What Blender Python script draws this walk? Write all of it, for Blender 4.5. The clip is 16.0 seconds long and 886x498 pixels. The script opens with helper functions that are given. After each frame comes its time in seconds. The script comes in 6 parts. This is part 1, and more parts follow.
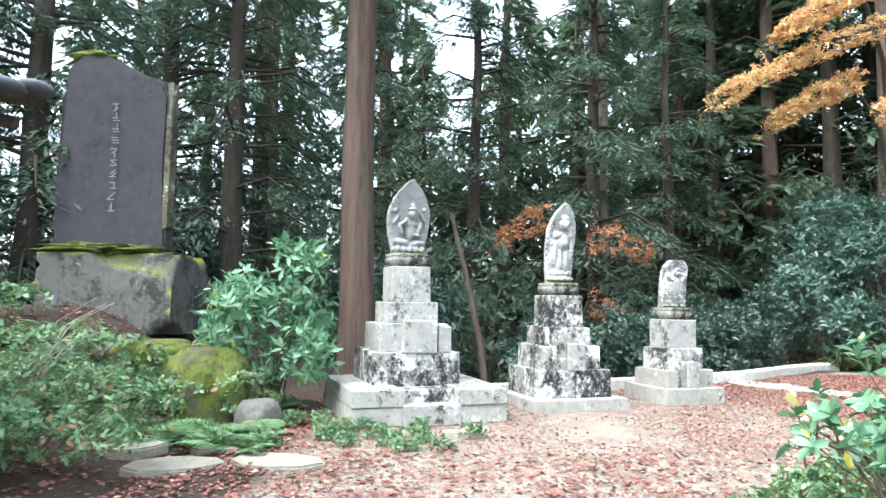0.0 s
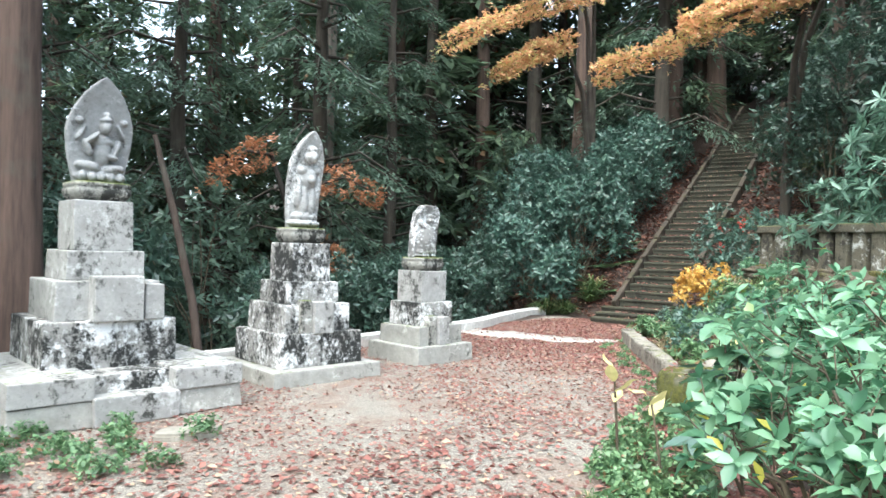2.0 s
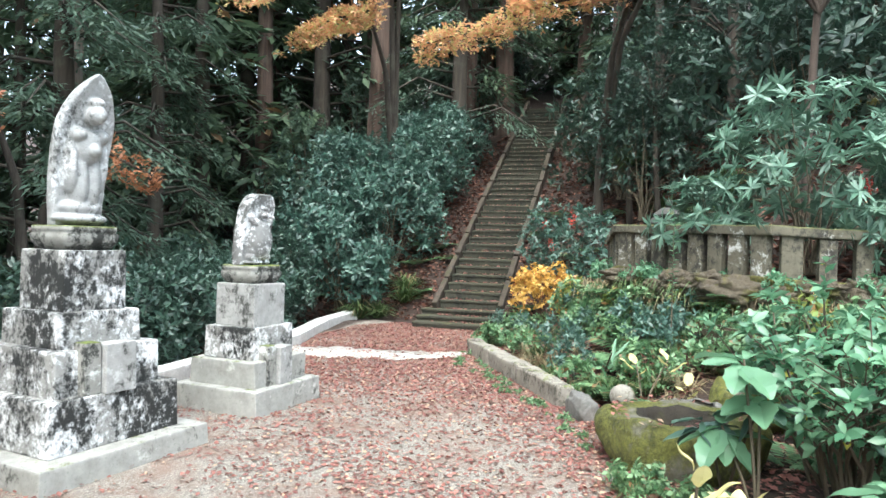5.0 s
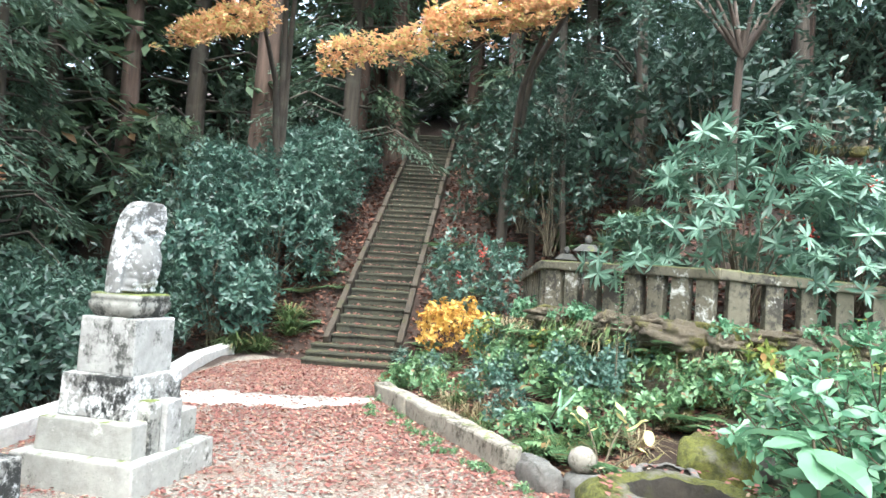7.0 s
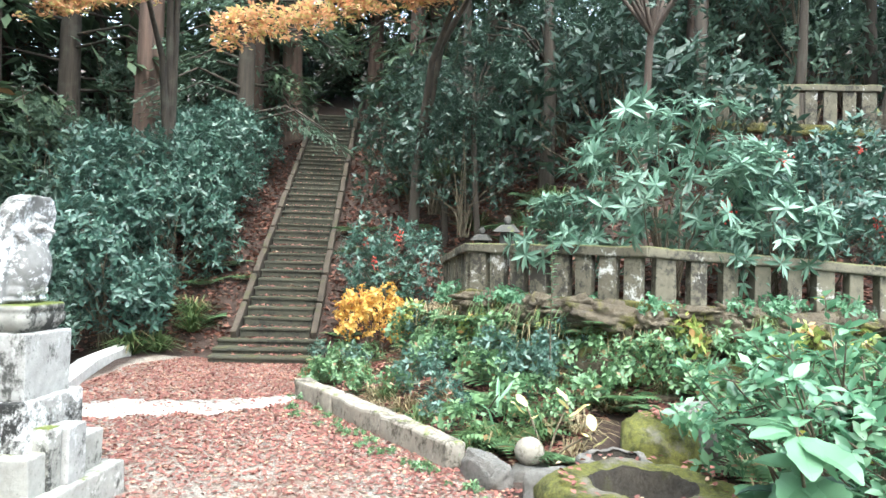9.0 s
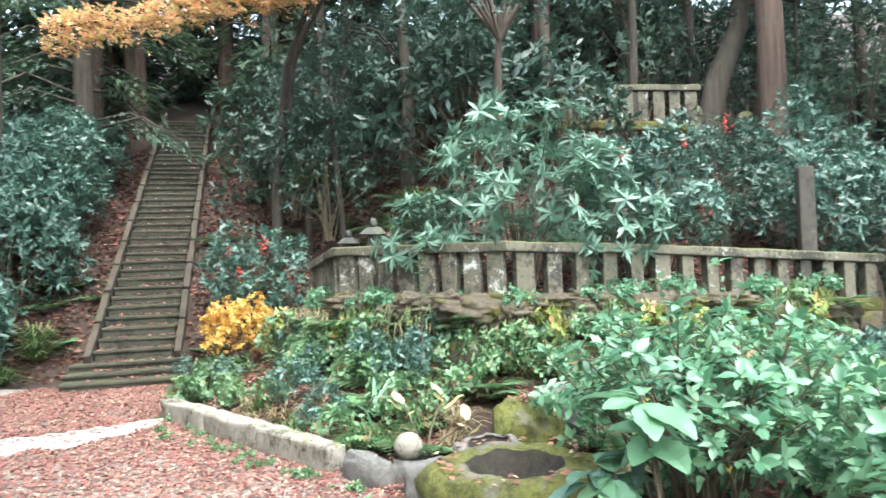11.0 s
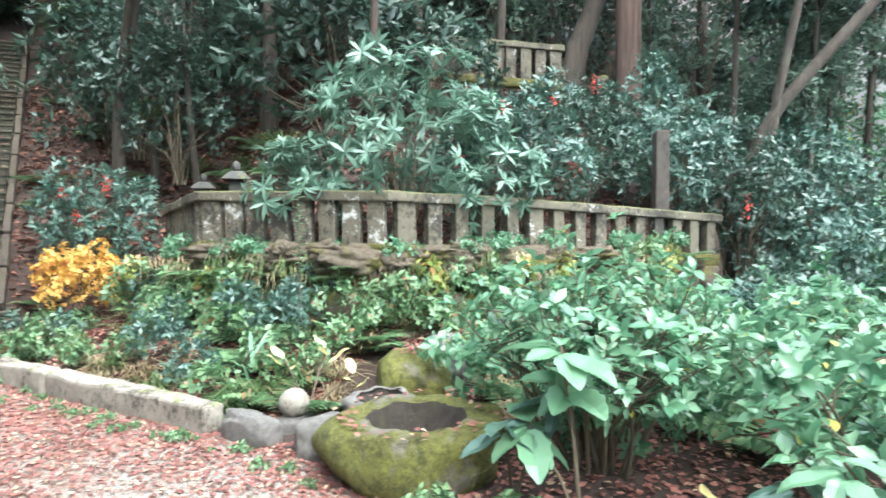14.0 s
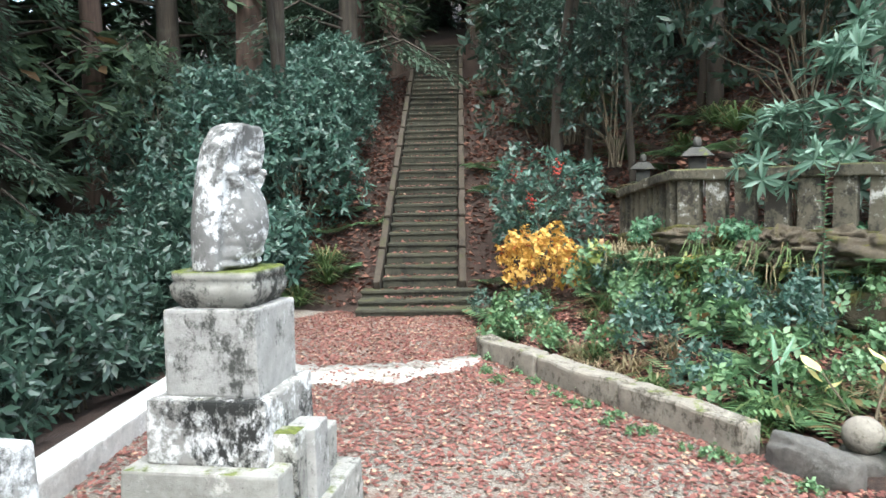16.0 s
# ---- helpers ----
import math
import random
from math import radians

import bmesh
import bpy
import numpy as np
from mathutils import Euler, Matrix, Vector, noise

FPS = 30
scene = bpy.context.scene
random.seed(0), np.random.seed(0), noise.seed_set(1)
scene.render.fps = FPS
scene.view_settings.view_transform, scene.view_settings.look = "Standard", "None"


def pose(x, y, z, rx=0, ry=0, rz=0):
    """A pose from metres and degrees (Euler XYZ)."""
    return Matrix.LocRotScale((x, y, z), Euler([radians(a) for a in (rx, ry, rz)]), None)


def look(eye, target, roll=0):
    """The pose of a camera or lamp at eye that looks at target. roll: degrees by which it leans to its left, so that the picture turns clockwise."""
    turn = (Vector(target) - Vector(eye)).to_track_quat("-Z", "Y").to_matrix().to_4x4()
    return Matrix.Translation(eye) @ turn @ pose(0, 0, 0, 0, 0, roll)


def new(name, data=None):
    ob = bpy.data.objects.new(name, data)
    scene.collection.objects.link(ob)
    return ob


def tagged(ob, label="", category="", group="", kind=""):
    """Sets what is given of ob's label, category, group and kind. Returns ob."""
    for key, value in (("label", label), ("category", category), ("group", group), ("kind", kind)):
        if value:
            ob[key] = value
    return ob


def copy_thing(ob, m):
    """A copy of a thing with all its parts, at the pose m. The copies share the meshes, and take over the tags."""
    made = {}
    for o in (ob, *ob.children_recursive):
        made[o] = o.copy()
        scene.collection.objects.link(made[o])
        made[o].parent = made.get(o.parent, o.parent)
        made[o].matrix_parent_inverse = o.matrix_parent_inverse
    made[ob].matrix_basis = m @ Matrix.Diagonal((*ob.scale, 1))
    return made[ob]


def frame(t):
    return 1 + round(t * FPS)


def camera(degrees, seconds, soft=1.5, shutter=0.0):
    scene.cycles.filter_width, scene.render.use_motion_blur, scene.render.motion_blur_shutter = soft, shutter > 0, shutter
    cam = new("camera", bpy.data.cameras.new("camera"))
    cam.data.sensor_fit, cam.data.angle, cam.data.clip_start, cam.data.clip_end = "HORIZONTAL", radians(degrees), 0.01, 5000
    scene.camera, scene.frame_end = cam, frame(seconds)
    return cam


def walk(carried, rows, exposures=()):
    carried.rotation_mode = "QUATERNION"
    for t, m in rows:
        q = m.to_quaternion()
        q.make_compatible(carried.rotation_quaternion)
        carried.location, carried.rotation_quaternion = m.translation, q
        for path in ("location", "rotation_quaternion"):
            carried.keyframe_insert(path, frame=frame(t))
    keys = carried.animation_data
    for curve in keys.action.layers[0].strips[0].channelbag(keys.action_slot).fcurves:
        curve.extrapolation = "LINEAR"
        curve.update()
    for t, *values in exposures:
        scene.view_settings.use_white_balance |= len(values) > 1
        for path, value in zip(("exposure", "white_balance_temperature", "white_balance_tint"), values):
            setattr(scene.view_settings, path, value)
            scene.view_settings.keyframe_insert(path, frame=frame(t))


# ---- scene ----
cam = camera(66.8, 16.0, 1.5, 0.15)
METRES, EYE, TILT, LEAN, TURN = 8.8, 1.43, 0.0, 0.0, 0.0
ROWS = [
    (0.0, 0.0, 0.0, 0.0, -0.07, 4.52, -0.9),
    (0.5, -0.0062, 0.0482, 0.0016, -5.61, 4.36, -1.36),
    (1.0, -0.0217, 0.0961, 0.0056, -14.38, 2.05, -1.83),
    (1.5, -0.0168, 0.1467, 0.0073, -19.34, 1.04, -1.57),
    (2.0, -0.024, 0.1969, 0.0084, -25.23, 0.14, -1.47),
    (2.5, -0.0272, 0.2439, 0.0118, -30.8, -0.86, -1.55),
    (3.0, -0.015, 0.2915, 0.0164, -32.48, -2.06, -0.1),
    (3.5, -0.021, 0.3418, 0.0189, -36.65, -2.69, -0.01),
    (4.0, -0.0182, 0.3844, 0.0207, -40.8, -2.82, -0.22),
    (6.5, 0.0226, 0.5878, 0.0326, -53.56, 3.53, -3.39),
    (7.0, 0.0393, 0.6169, 0.0285, -57.72, 2.5, -3.8),
    (7.5, 0.0557, 0.6446, 0.0317, -61.42, 1.81, -4.22),
    (8.0, 0.0572, 0.6726, 0.0356, -65.19, 1.46, -3.6),
    (10.5, 0.0665, 0.6655, 0.0362, -67.85, 0.78, 1.53),
    (11.0, 0.0451, 0.666, 0.0378, -77.6, 1.17, 2.15),
    (11.5, 0.0355, 0.6617, 0.0398, -85.34, 0.75, 1.66),
    (12.0, 0.0326, 0.6638, 0.0414, -89.33, 0.91, 0.35),
    (12.5, 0.0347, 0.6654, 0.0399, -92.64, 1.11, -0.5),
    (13.0, 0.0402, 0.6669, 0.0376, -97.05, -0.31, -0.52),
    (13.5, 0.0539, 0.6808, 0.0349, -100.61, -2.87, -0.23),
    (14.0, 0.0651, 0.7158, 0.0353, -90.79, -3.18, 0.57),
    (14.5, 0.0679, 0.7589, 0.0364, -81.22, -4.07, 1.66),
    (15.0, 0.0928, 0.7952, 0.0301, -71.18, -4.9, 2.26),
    (15.5, 0.1147, 0.837, 0.0301, -63.76, -5.29, 1.51),
    (16.0, 0.125, 0.8705, 0.0324, -60.15, -3.99, 1.17),
]
walk(cam, [(t, pose(0, 0, EYE, TILT, LEAN, TURN) @ pose(METRES * x, METRES * y, METRES * z, 90 + pitch, roll, yaw)) for t, x, y, z, yaw, pitch, roll in ROWS],
     [(0.0, 2.98, 5900, 2), (1.5, 2.75, 5900, 2), (4.0, 2.5, 5900, 2), (6.5, 3.0, 5900, 2), (8.0, 3.1, 5900, 2), (11.0, 3.1, 5900, 2), (13.5, 3.2, 5900, 3), (14.5, 3.0, 5700, 4), (16.0, 2.6, 5900, 3)])

# ---- light ----
world = bpy.data.worlds.new("sky")
scene.world = world
world.use_nodes = True
wn = world.node_tree
sky = wn.nodes.new("ShaderNodeTexSky")
sky.sky_type = "NISHITA"
sky.sun_disc = False
sky.sun_elevation = radians(60)
sky.sun_rotation = radians(237)
sky.air_density, sky.dust_density, sky.ozone_density = 1.0, 4.0, 0.5
veil = wn.nodes.new("ShaderNodeMixRGB")  # thin even cloud
veil.inputs[0].default_value = 0.5
veil.inputs[2].default_value = (4.0, 4.05, 4.1, 1)
wn.links.new(sky.outputs[0], veil.inputs[1])
wn.links.new(veil.outputs[0], wn.nodes["Background"].inputs[0])
wn.nodes["Background"].inputs[1].default_value = 0.15
sun_data = bpy.data.lights.new("sun", "SUN")
sun_data.energy, sun_data.angle, sun_data.color = 0.95, radians(75), (1.0, 0.98, 0.95)
sun = new("sun", sun_data)
sun.matrix_world = look((0, 0, 30), (0.84 * 10, 0.54 * 10, 30 - 17.3))

# ---- materials ----


def nodes_of(name):
    m = bpy.data.materials.new(name)
    m.use_nodes = True
    nt = m.node_tree
    return m, nt, nt.nodes["Principled BSDF"]


def noise_tex(nt, scale, detail=4.0, rough=0.55, stretch=None, space="Object"):
    tc = nt.nodes.new("ShaderNodeTexCoord")
    tex = nt.nodes.new("ShaderNodeTexNoise")
    tex.inputs["Scale"].default_value = scale
    tex.inputs["Detail"].default_value = detail
    tex.inputs["Roughness"].default_value = rough
    if stretch:
        mp = nt.nodes.new("ShaderNodeMapping")
        mp.inputs["Scale"].default_value = stretch
        nt.links.new(tc.outputs[space], mp.inputs[0])
        nt.links.new(mp.outputs[0], tex.inputs["Vector"])
    else:
        nt.links.new(tc.outputs[space], tex.inputs["Vector"])
    return tex.outputs["Fac"]


def ramp(nt, fac, stops):
    r = nt.nodes.new("ShaderNodeValToRGB")
    els = r.color_ramp.elements
    while len(els) < len(stops):
        els.new(0.5)
    for e, (p, c) in zip(els, stops):
        e.position = p
        e.color = (*c, 1) if len(c) == 3 else c
    nt.links.new(fac, r.inputs[0])
    return r.outputs[0]


def mix(nt, fac, a, b, mode="MIX"):
    n = nt.nodes.new("ShaderNodeMixRGB")
    n.blend_type = mode
    for sock, v in zip(n.inputs, (fac, a, b)):
        if isinstance(v, (int, float)):
            sock.default_value = v if sock.type == "VALUE" else (v, v, v, 1)
        elif isinstance(v, tuple):
            sock.default_value = (*v, 1)
        else:
            nt.links.new(v, sock)
    return n.outputs[0]


def grey(v):
    return (v, v, v)


def step(nt, fac, lo, hi):
    return ramp(nt, fac, [(lo, grey(0.0)), (hi, grey(1.0))])


def bump(nt, bsdf, height, strength, distance=0.02):
    b = nt.nodes.new("ShaderNodeBump")
    b.inputs["Strength"].default_value = strength
    b.inputs["Distance"].default_value = distance
    nt.links.new(height, b.inputs["Height"])
    nt.links.new(b.outputs[0], bsdf.inputs["Normal"])


def upward(nt, lo, hi):
    g = nt.nodes.new("ShaderNodeNewGeometry")
    s = nt.nodes.new("ShaderNodeSeparateXYZ")
    nt.links.new(g.outputs["Normal"], s.inputs[0])
    return step(nt, s.outputs[2], lo, hi)


def mul(nt, a, b):
    return mix(nt, 1.0, a, b, "MULTIPLY")


def stone_mat(name, base, pale, dark, dark_cover, pale_cover, moss=0.0, moss_col=(0.10, 0.12, 0.02), scale=1.0):
    """Weathered stone with black streaks, pale lichen and moss that grows on the tops."""
    m, nt, b = nodes_of(name)
    c = ramp(nt, noise_tex(nt, 9 * scale, 8, 0.7), [(0.3, tuple(v * 0.72 for v in base)), (0.7, tuple(min(1, v * 1.2) for v in base))])
    pl = step(nt, mix(nt, 0.42, noise_tex(nt, 13 * scale, 9, 0.75), noise_tex(nt, 2.7 * scale, 4)), 0.59 - pale_cover * 0.8, 0.66 - pale_cover * 0.8)
    c = mix(nt, pl, c, pale)
    dk = step(nt, mix(nt, 0.45, noise_tex(nt, 15 * scale, 10, 0.78, (1, 1, 0.8)), noise_tex(nt, 2.1 * scale, 5, 0.6, (1.3, 0.9, 0.7))), 0.57 - dark_cover * 0.8, 0.64 - dark_cover * 0.8)
    c = mix(nt, dk, c, dark)
    spk = step(nt, noise_tex(nt, 60 * scale, 3, 0.6), 0.62, 0.72)
    c = mix(nt, mul(nt, spk, 0.5), c, dark)
    if moss:
        up = upward(nt, 0.2, 0.75)
        ms = mul(nt, up, step(nt, noise_tex(nt, 5 * scale, 5, 0.7), 0.66 - moss * 0.45, 0.76 - moss * 0.45))
        mc = ramp(nt, noise_tex(nt, 35, 4), [(0.3, tuple(v * 0.5 for v in moss_col)), (0.7, tuple(v * 1.5 for v in moss_col))])
        c = mix(nt, ms, c, mc)
    nt.links.new(c, b.inputs["Base Color"])
    b.inputs["Roughness"].default_value = 0.9
    bump(nt, b, noise_tex(nt, 38 * scale, 8, 0.75), 0.5, 0.012)
    return m


def moss_mat(name, a, c2, stone, cover):
    m, nt, b = nodes_of(name)
    mo = ramp(nt, noise_tex(nt, 26, 6, 0.7), [(0.25, a), (0.75, c2)])
    mo = mix(nt, mul(nt, step(nt, noise_tex(nt, 120, 2), 0.4, 0.7), 0.45), mo, tuple(v * 0.45 for v in a))
    mo = mix(nt, mul(nt, step(nt, noise_tex(nt, 7, 6, 0.75), 0.5, 0.62), 0.75), mo, tuple(v * 0.55 for v in a))
    st = ramp(nt, noise_tex(nt, 12, 8, 0.75), [(0.3, tuple(v * 0.4 for v in stone)), (0.7, stone)])
    f = step(nt, noise_tex(nt, 2.6, 6, 0.65), 0.62 - cover, 0.72 - cover)
    nt.links.new(mix(nt, f, st, mo), b.inputs["Base Color"])
    b.inputs["Roughness"].default_value = 0.95
    bump(nt, b, mix(nt, 0.5, noise_tex(nt, 70, 7, 0.8), noise_tex(nt, 16, 4)), 1.0, 0.045)
    return m


def leaf_mat(name, c1, c2, glow=0.25, rough=0.5, odd=None, odd_share=0.06):
    """Leaves, each of its own shade; a share of odd-coloured ones."""
    m, nt, b = nodes_of(name)
    g = nt.nodes.new("ShaderNodeNewGeometry")
    rnd = g.outputs["Random Per Island"]
    c = ramp(nt, rnd, [(0.0, c1), (0.55, tuple((p + q) / 2 for p, q in zip(c1, c2))), (0.93, c2)])
    if odd:
        c = mix(nt, step(nt, rnd, 1 - odd_share, 1 - odd_share + 0.002), c, odd)
    c = mix(nt, 0.55, c, ramp(nt, noise_tex(nt, 1.3, 3), [(0.3, grey(0.5)), (0.7, grey(1.0))]), "MULTIPLY")
    nt.links.new(c, b.inputs["Base Color"])
    b.inputs["Roughness"].default_value = rough
    tr = nt.nodes.new("ShaderNodeBsdfTranslucent")
    nt.links.new(c, tr.inputs[0])
    mx = nt.nodes.new("ShaderNodeMixShader")
    mx.inputs[0].default_value = glow
    nt.links.new(b.outputs[0], mx.inputs[1])
    nt.links.new(tr.outputs[0], mx.inputs[2])
    nt.links.new(mx.outputs[0], nt.nodes["Material Output"].inputs[0])
    return m


def bark_mat(name, a, c2):
    m, nt, b = nodes_of(name)
    f = noise_tex(nt, 9, 8, 0.7, (1, 1, 0.08))
    c = ramp(nt, f, [(0.3, a), (0.7, c2)])
    c = mix(nt, mul(nt, step(nt, noise_tex(nt, 1.7, 5), 0.55, 0.7), 0.6), c, (0.085, 0.082, 0.062))
    nt.links.new(c, b.inputs["Base Color"])
    b.inputs["Roughness"].default_value = 0.95
    bump(nt, b, f, 0.9, 0.03)
    return m


def wood_mat(name, a, c2):
    m, nt, b = nodes_of(name)
    f = noise_tex(nt, 7, 7, 0.65, (6, 6, 0.5))
    nt.links.new(ramp(nt, f, [(0.3, a), (0.7, c2)]), b.inputs["Base Color"])
    b.inputs["Roughness"].default_value = 0.8
    bump(nt, b, f, 0.4, 0.01)
    return m


GRANITE = stone_mat("pale_granite", (0.31, 0.30, 0.28), (0.48, 0.47, 0.45), (0.05, 0.05, 0.043), 0.06, 0.06, 0.2)
BLACKENED = stone_mat("lichen_granite", (0.26, 0.25, 0.23), (0.66, 0.655, 0.64), (0.016, 0.016, 0.014), 0.125, 0.13, 0.1)
CONCRETE = stone_mat("grey_concrete", (0.30, 0.29, 0.26), (0.50, 0.48, 0.44), (0.05, 0.05, 0.04), 0.02, 0.03, 0.25)
STATUE = stone_mat("statue_stone", (0.34, 0.335, 0.32), (0.62, 0.62, 0.61), (0.06, 0.06, 0.055), 0.06, 0.08, 0.0, scale=1.6)
STATUE_GREY = stone_mat("grey_statue_stone", (0.25, 0.25, 0.245), (0.38, 0.38, 0.37), (0.09, 0.09, 0.085), 0.03, 0.04, 0.0, scale=1.6)
STATUE_BLOTCHY = stone_mat("blotchy_statue_stone", (0.17, 0.165, 0.155), (0.68, 0.68, 0.67), (0.05, 0.05, 0.045), 0.05, 0.13, 0.15, scale=1.5)
SEATSTONE = stone_mat("mossy_lotus_stone", (0.27, 0.26, 0.23), (0.62, 0.62, 0.58), (0.03, 0.03, 0.025), 0.11, 0.05, 0.75)
SLATE = stone_mat("dark_slate", (0.034, 0.031, 0.036), (0.14, 0.135, 0.13), (0.014, 0.014, 0.016), 0.05, -0.06, 0.0, scale=0.7)
FENCE = stone_mat("fence_stone", (0.115, 0.102, 0.07), (0.50, 0.49, 0.45), (0.03, 0.026, 0.019), 0.10, 0.045, 0.9, (0.09, 0.095, 0.025))
LANTERN = stone_mat("lantern_stone", (0.065, 0.063, 0.055), (0.17, 0.165, 0.155), (0.04, 0.04, 0.035), 0.08, 0.0, 0.2)
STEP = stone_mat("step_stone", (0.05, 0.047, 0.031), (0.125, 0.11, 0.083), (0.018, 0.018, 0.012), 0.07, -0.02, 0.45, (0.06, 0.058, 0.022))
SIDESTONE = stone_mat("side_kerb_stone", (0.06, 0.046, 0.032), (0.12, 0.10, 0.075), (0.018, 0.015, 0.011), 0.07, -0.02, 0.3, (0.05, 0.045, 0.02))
KERB = stone_mat("kerb_stone", (0.24, 0.215, 0.175), (0.42, 0.39, 0.34), (0.06, 0.05, 0.035), 0.08, 0.0, 0.25)
FLAG = stone_mat("flagstone", (0.27, 0.245, 0.20), (0.40, 0.37, 0.32), (0.12, 0.1, 0.08), 0.0, 0.04, 0.1)
WALLSTONE = moss_mat("wall_moss", (0.06, 0.06, 0.015), (0.21, 0.185, 0.045), (0.15, 0.12, 0.08), 0.12)
COPING = moss_mat("coping_moss", (0.055, 0.056, 0.014), (0.18, 0.16, 0.038), (0.10, 0.085, 0.055), 0.26)
MOSSROCK = moss_mat("bright_moss", (0.055, 0.075, 0.012), (0.21, 0.24, 0.035), (0.10, 0.09, 0.075), 0.27)
STUMPY = stone_mat("rotten_post", (0.06, 0.05, 0.04), (0.30, 0.29, 0.27), (0.02, 0.018, 0.015), 0.08, 0.0, 0.5)
# inside of the basins: moss and stone in darker tones than the bowls
HOLLOW = moss_mat("dark_hollow", (0.02, 0.021, 0.006), (0.09, 0.085, 0.02), (0.05, 0.04, 0.028), 0.05)
BASIN = moss_mat("basin_moss", (0.05, 0.055, 0.012), (0.22, 0.215, 0.04), (0.22, 0.20, 0.16), 0.27)
ROCKMAT = moss_mat("grey_rock", (0.09, 0.10, 0.02), (0.18, 0.18, 0.04), (0.24, 0.225, 0.20), -0.06)
WHITEKERB = stone_mat("white_concrete", (0.52, 0.505, 0.47), (0.68, 0.67, 0.64), (0.2, 0.19, 0.17), -0.08, 0.05, 0.0)
SANDY = stone_mat("sandy_concrete", (0.42, 0.395, 0.35), (0.54, 0.52, 0.48), (0.2, 0.17, 0.14), 0.06, 0.05, 0.0)
BARK = bark_mat("cedar_bark", (0.030, 0.020, 0.015), (0.13, 0.083, 0.062))
GREYBARK = bark_mat("grey_bark", (0.025, 0.018, 0.013), (0.10, 0.07, 0.053))
DARKBARK = bark_mat("dark_bark", (0.02, 0.016, 0.012), (0.07, 0.055, 0.04))
PALEBARK = bark_mat("pale_grey_bark", (0.10, 0.085, 0.07), (0.24, 0.205, 0.17))
TWIG = bark_mat("twig", (0.05, 0.04, 0.025), (0.14, 0.11, 0.07))
CEDAR = leaf_mat("cedar_needles", (0.06, 0.10, 0.058), (0.13, 0.19, 0.105), 0.4, 0.6, (0.12, 0.07, 0.03), 0.04)
CEDAR_GREY = leaf_mat("fir_needles", (0.075, 0.125, 0.085), (0.15, 0.22, 0.15), 0.42, 0.5)
CAMELLIA = leaf_mat("camellia_leaves", (0.04, 0.095, 0.07), (0.12, 0.20, 0.15), 0.2, 0.33)
DARKLEAF = leaf_mat("dark_leaves", (0.028, 0.058, 0.04), (0.078, 0.13, 0.092), 0.2, 0.33)
BUSH = leaf_mat("bush_leaves", (0.075, 0.19, 0.10), (0.27, 0.46, 0.27), 0.35, 0.24, (0.45, 0.42, 0.08), 0.015)
RHODO = leaf_mat("rhododendron_leaves", (0.085, 0.17, 0.11), (0.22, 0.34, 0.25), 0.25, 0.36)
GRASS = leaf_mat("grass_blades", (0.05, 0.10, 0.03), (0.16, 0.22, 0.08), 0.3, 0.5, (0.32, 0.25, 0.13), 0.12)
DRYGRASS = leaf_mat("dry_grass", (0.16, 0.12, 0.06), (0.38, 0.31, 0.18), 0.25, 0.6)
FERN = leaf_mat("undergrowth", (0.075, 0.16, 0.07), (0.24, 0.38, 0.18), 0.3, 0.42, (0.28, 0.17, 0.08), 0.06)
YELLOW = leaf_mat("yellow_leaves", (0.62, 0.34, 0.06), (0.90, 0.62, 0.18), 0.35, 0.5, (0.5, 0.15, 0.05), 0.05)
ORANGE = leaf_mat("orange_leaves", (0.68, 0.33, 0.17), (0.92, 0.64, 0.34), 0.4, 0.5, (0.62, 0.56, 0.22), 0.3)
RUST = leaf_mat("rust_leaves", (0.40, 0.16, 0.08), (0.60, 0.29, 0.14), 0.35, 0.5)
YELLOWGREEN = leaf_mat("yellow_green_leaves", (0.22, 0.30, 0.07), (0.52, 0.52, 0.17), 0.35, 0.4, (0.5, 0.3, 0.12), 0.1)
PALEYELLOW = leaf_mat("pale_yellow_leaves", (0.65, 0.55, 0.20), (0.85, 0.78, 0.38), 0.3, 0.45)
LITTER = leaf_mat("fallen_leaf_litter", (0.15, 0.052, 0.042), (0.34, 0.145, 0.11), 0.1, 0.7, (0.46, 0.32, 0.21), 0.10)
LITTER_DK = leaf_mat("dark_leaf_litter", (0.09, 0.035, 0.025), (0.24, 0.11, 0.07), 0.1, 0.8)
BERRY = leaf_mat("red_berries", (0.42, 0.03, 0.02), (0.55, 0.07, 0.045), 0.0, 0.3)
WOOD = wood_mat("weathered_wood", (0.10, 0.085, 0.065), (0.26, 0.225, 0.18))
DARKWOOD = wood_mat("dark_wood", (0.028, 0.02, 0.014), (0.08, 0.055, 0.04))
PLASTER = stone_mat("white_plaster", (0.31, 0.31, 0.30), (0.39, 0.39, 0.38), (0.45, 0.43, 0.4), -0.1, 0.0, 0.0, scale=0.3)
ROOFMETAL = stone_mat("grey_sheet_roof", (0.16, 0.17, 0.19), (0.25, 0.26, 0.28), (0.08, 0.08, 0.09), -0.05, -0.05, 0.0)


DARKROOF = stone_mat("dark_sheet_roof", (0.09, 0.095, 0.11), (0.15, 0.155, 0.17), (0.05, 0.05, 0.055), -0.05, -0.05, 0.0)


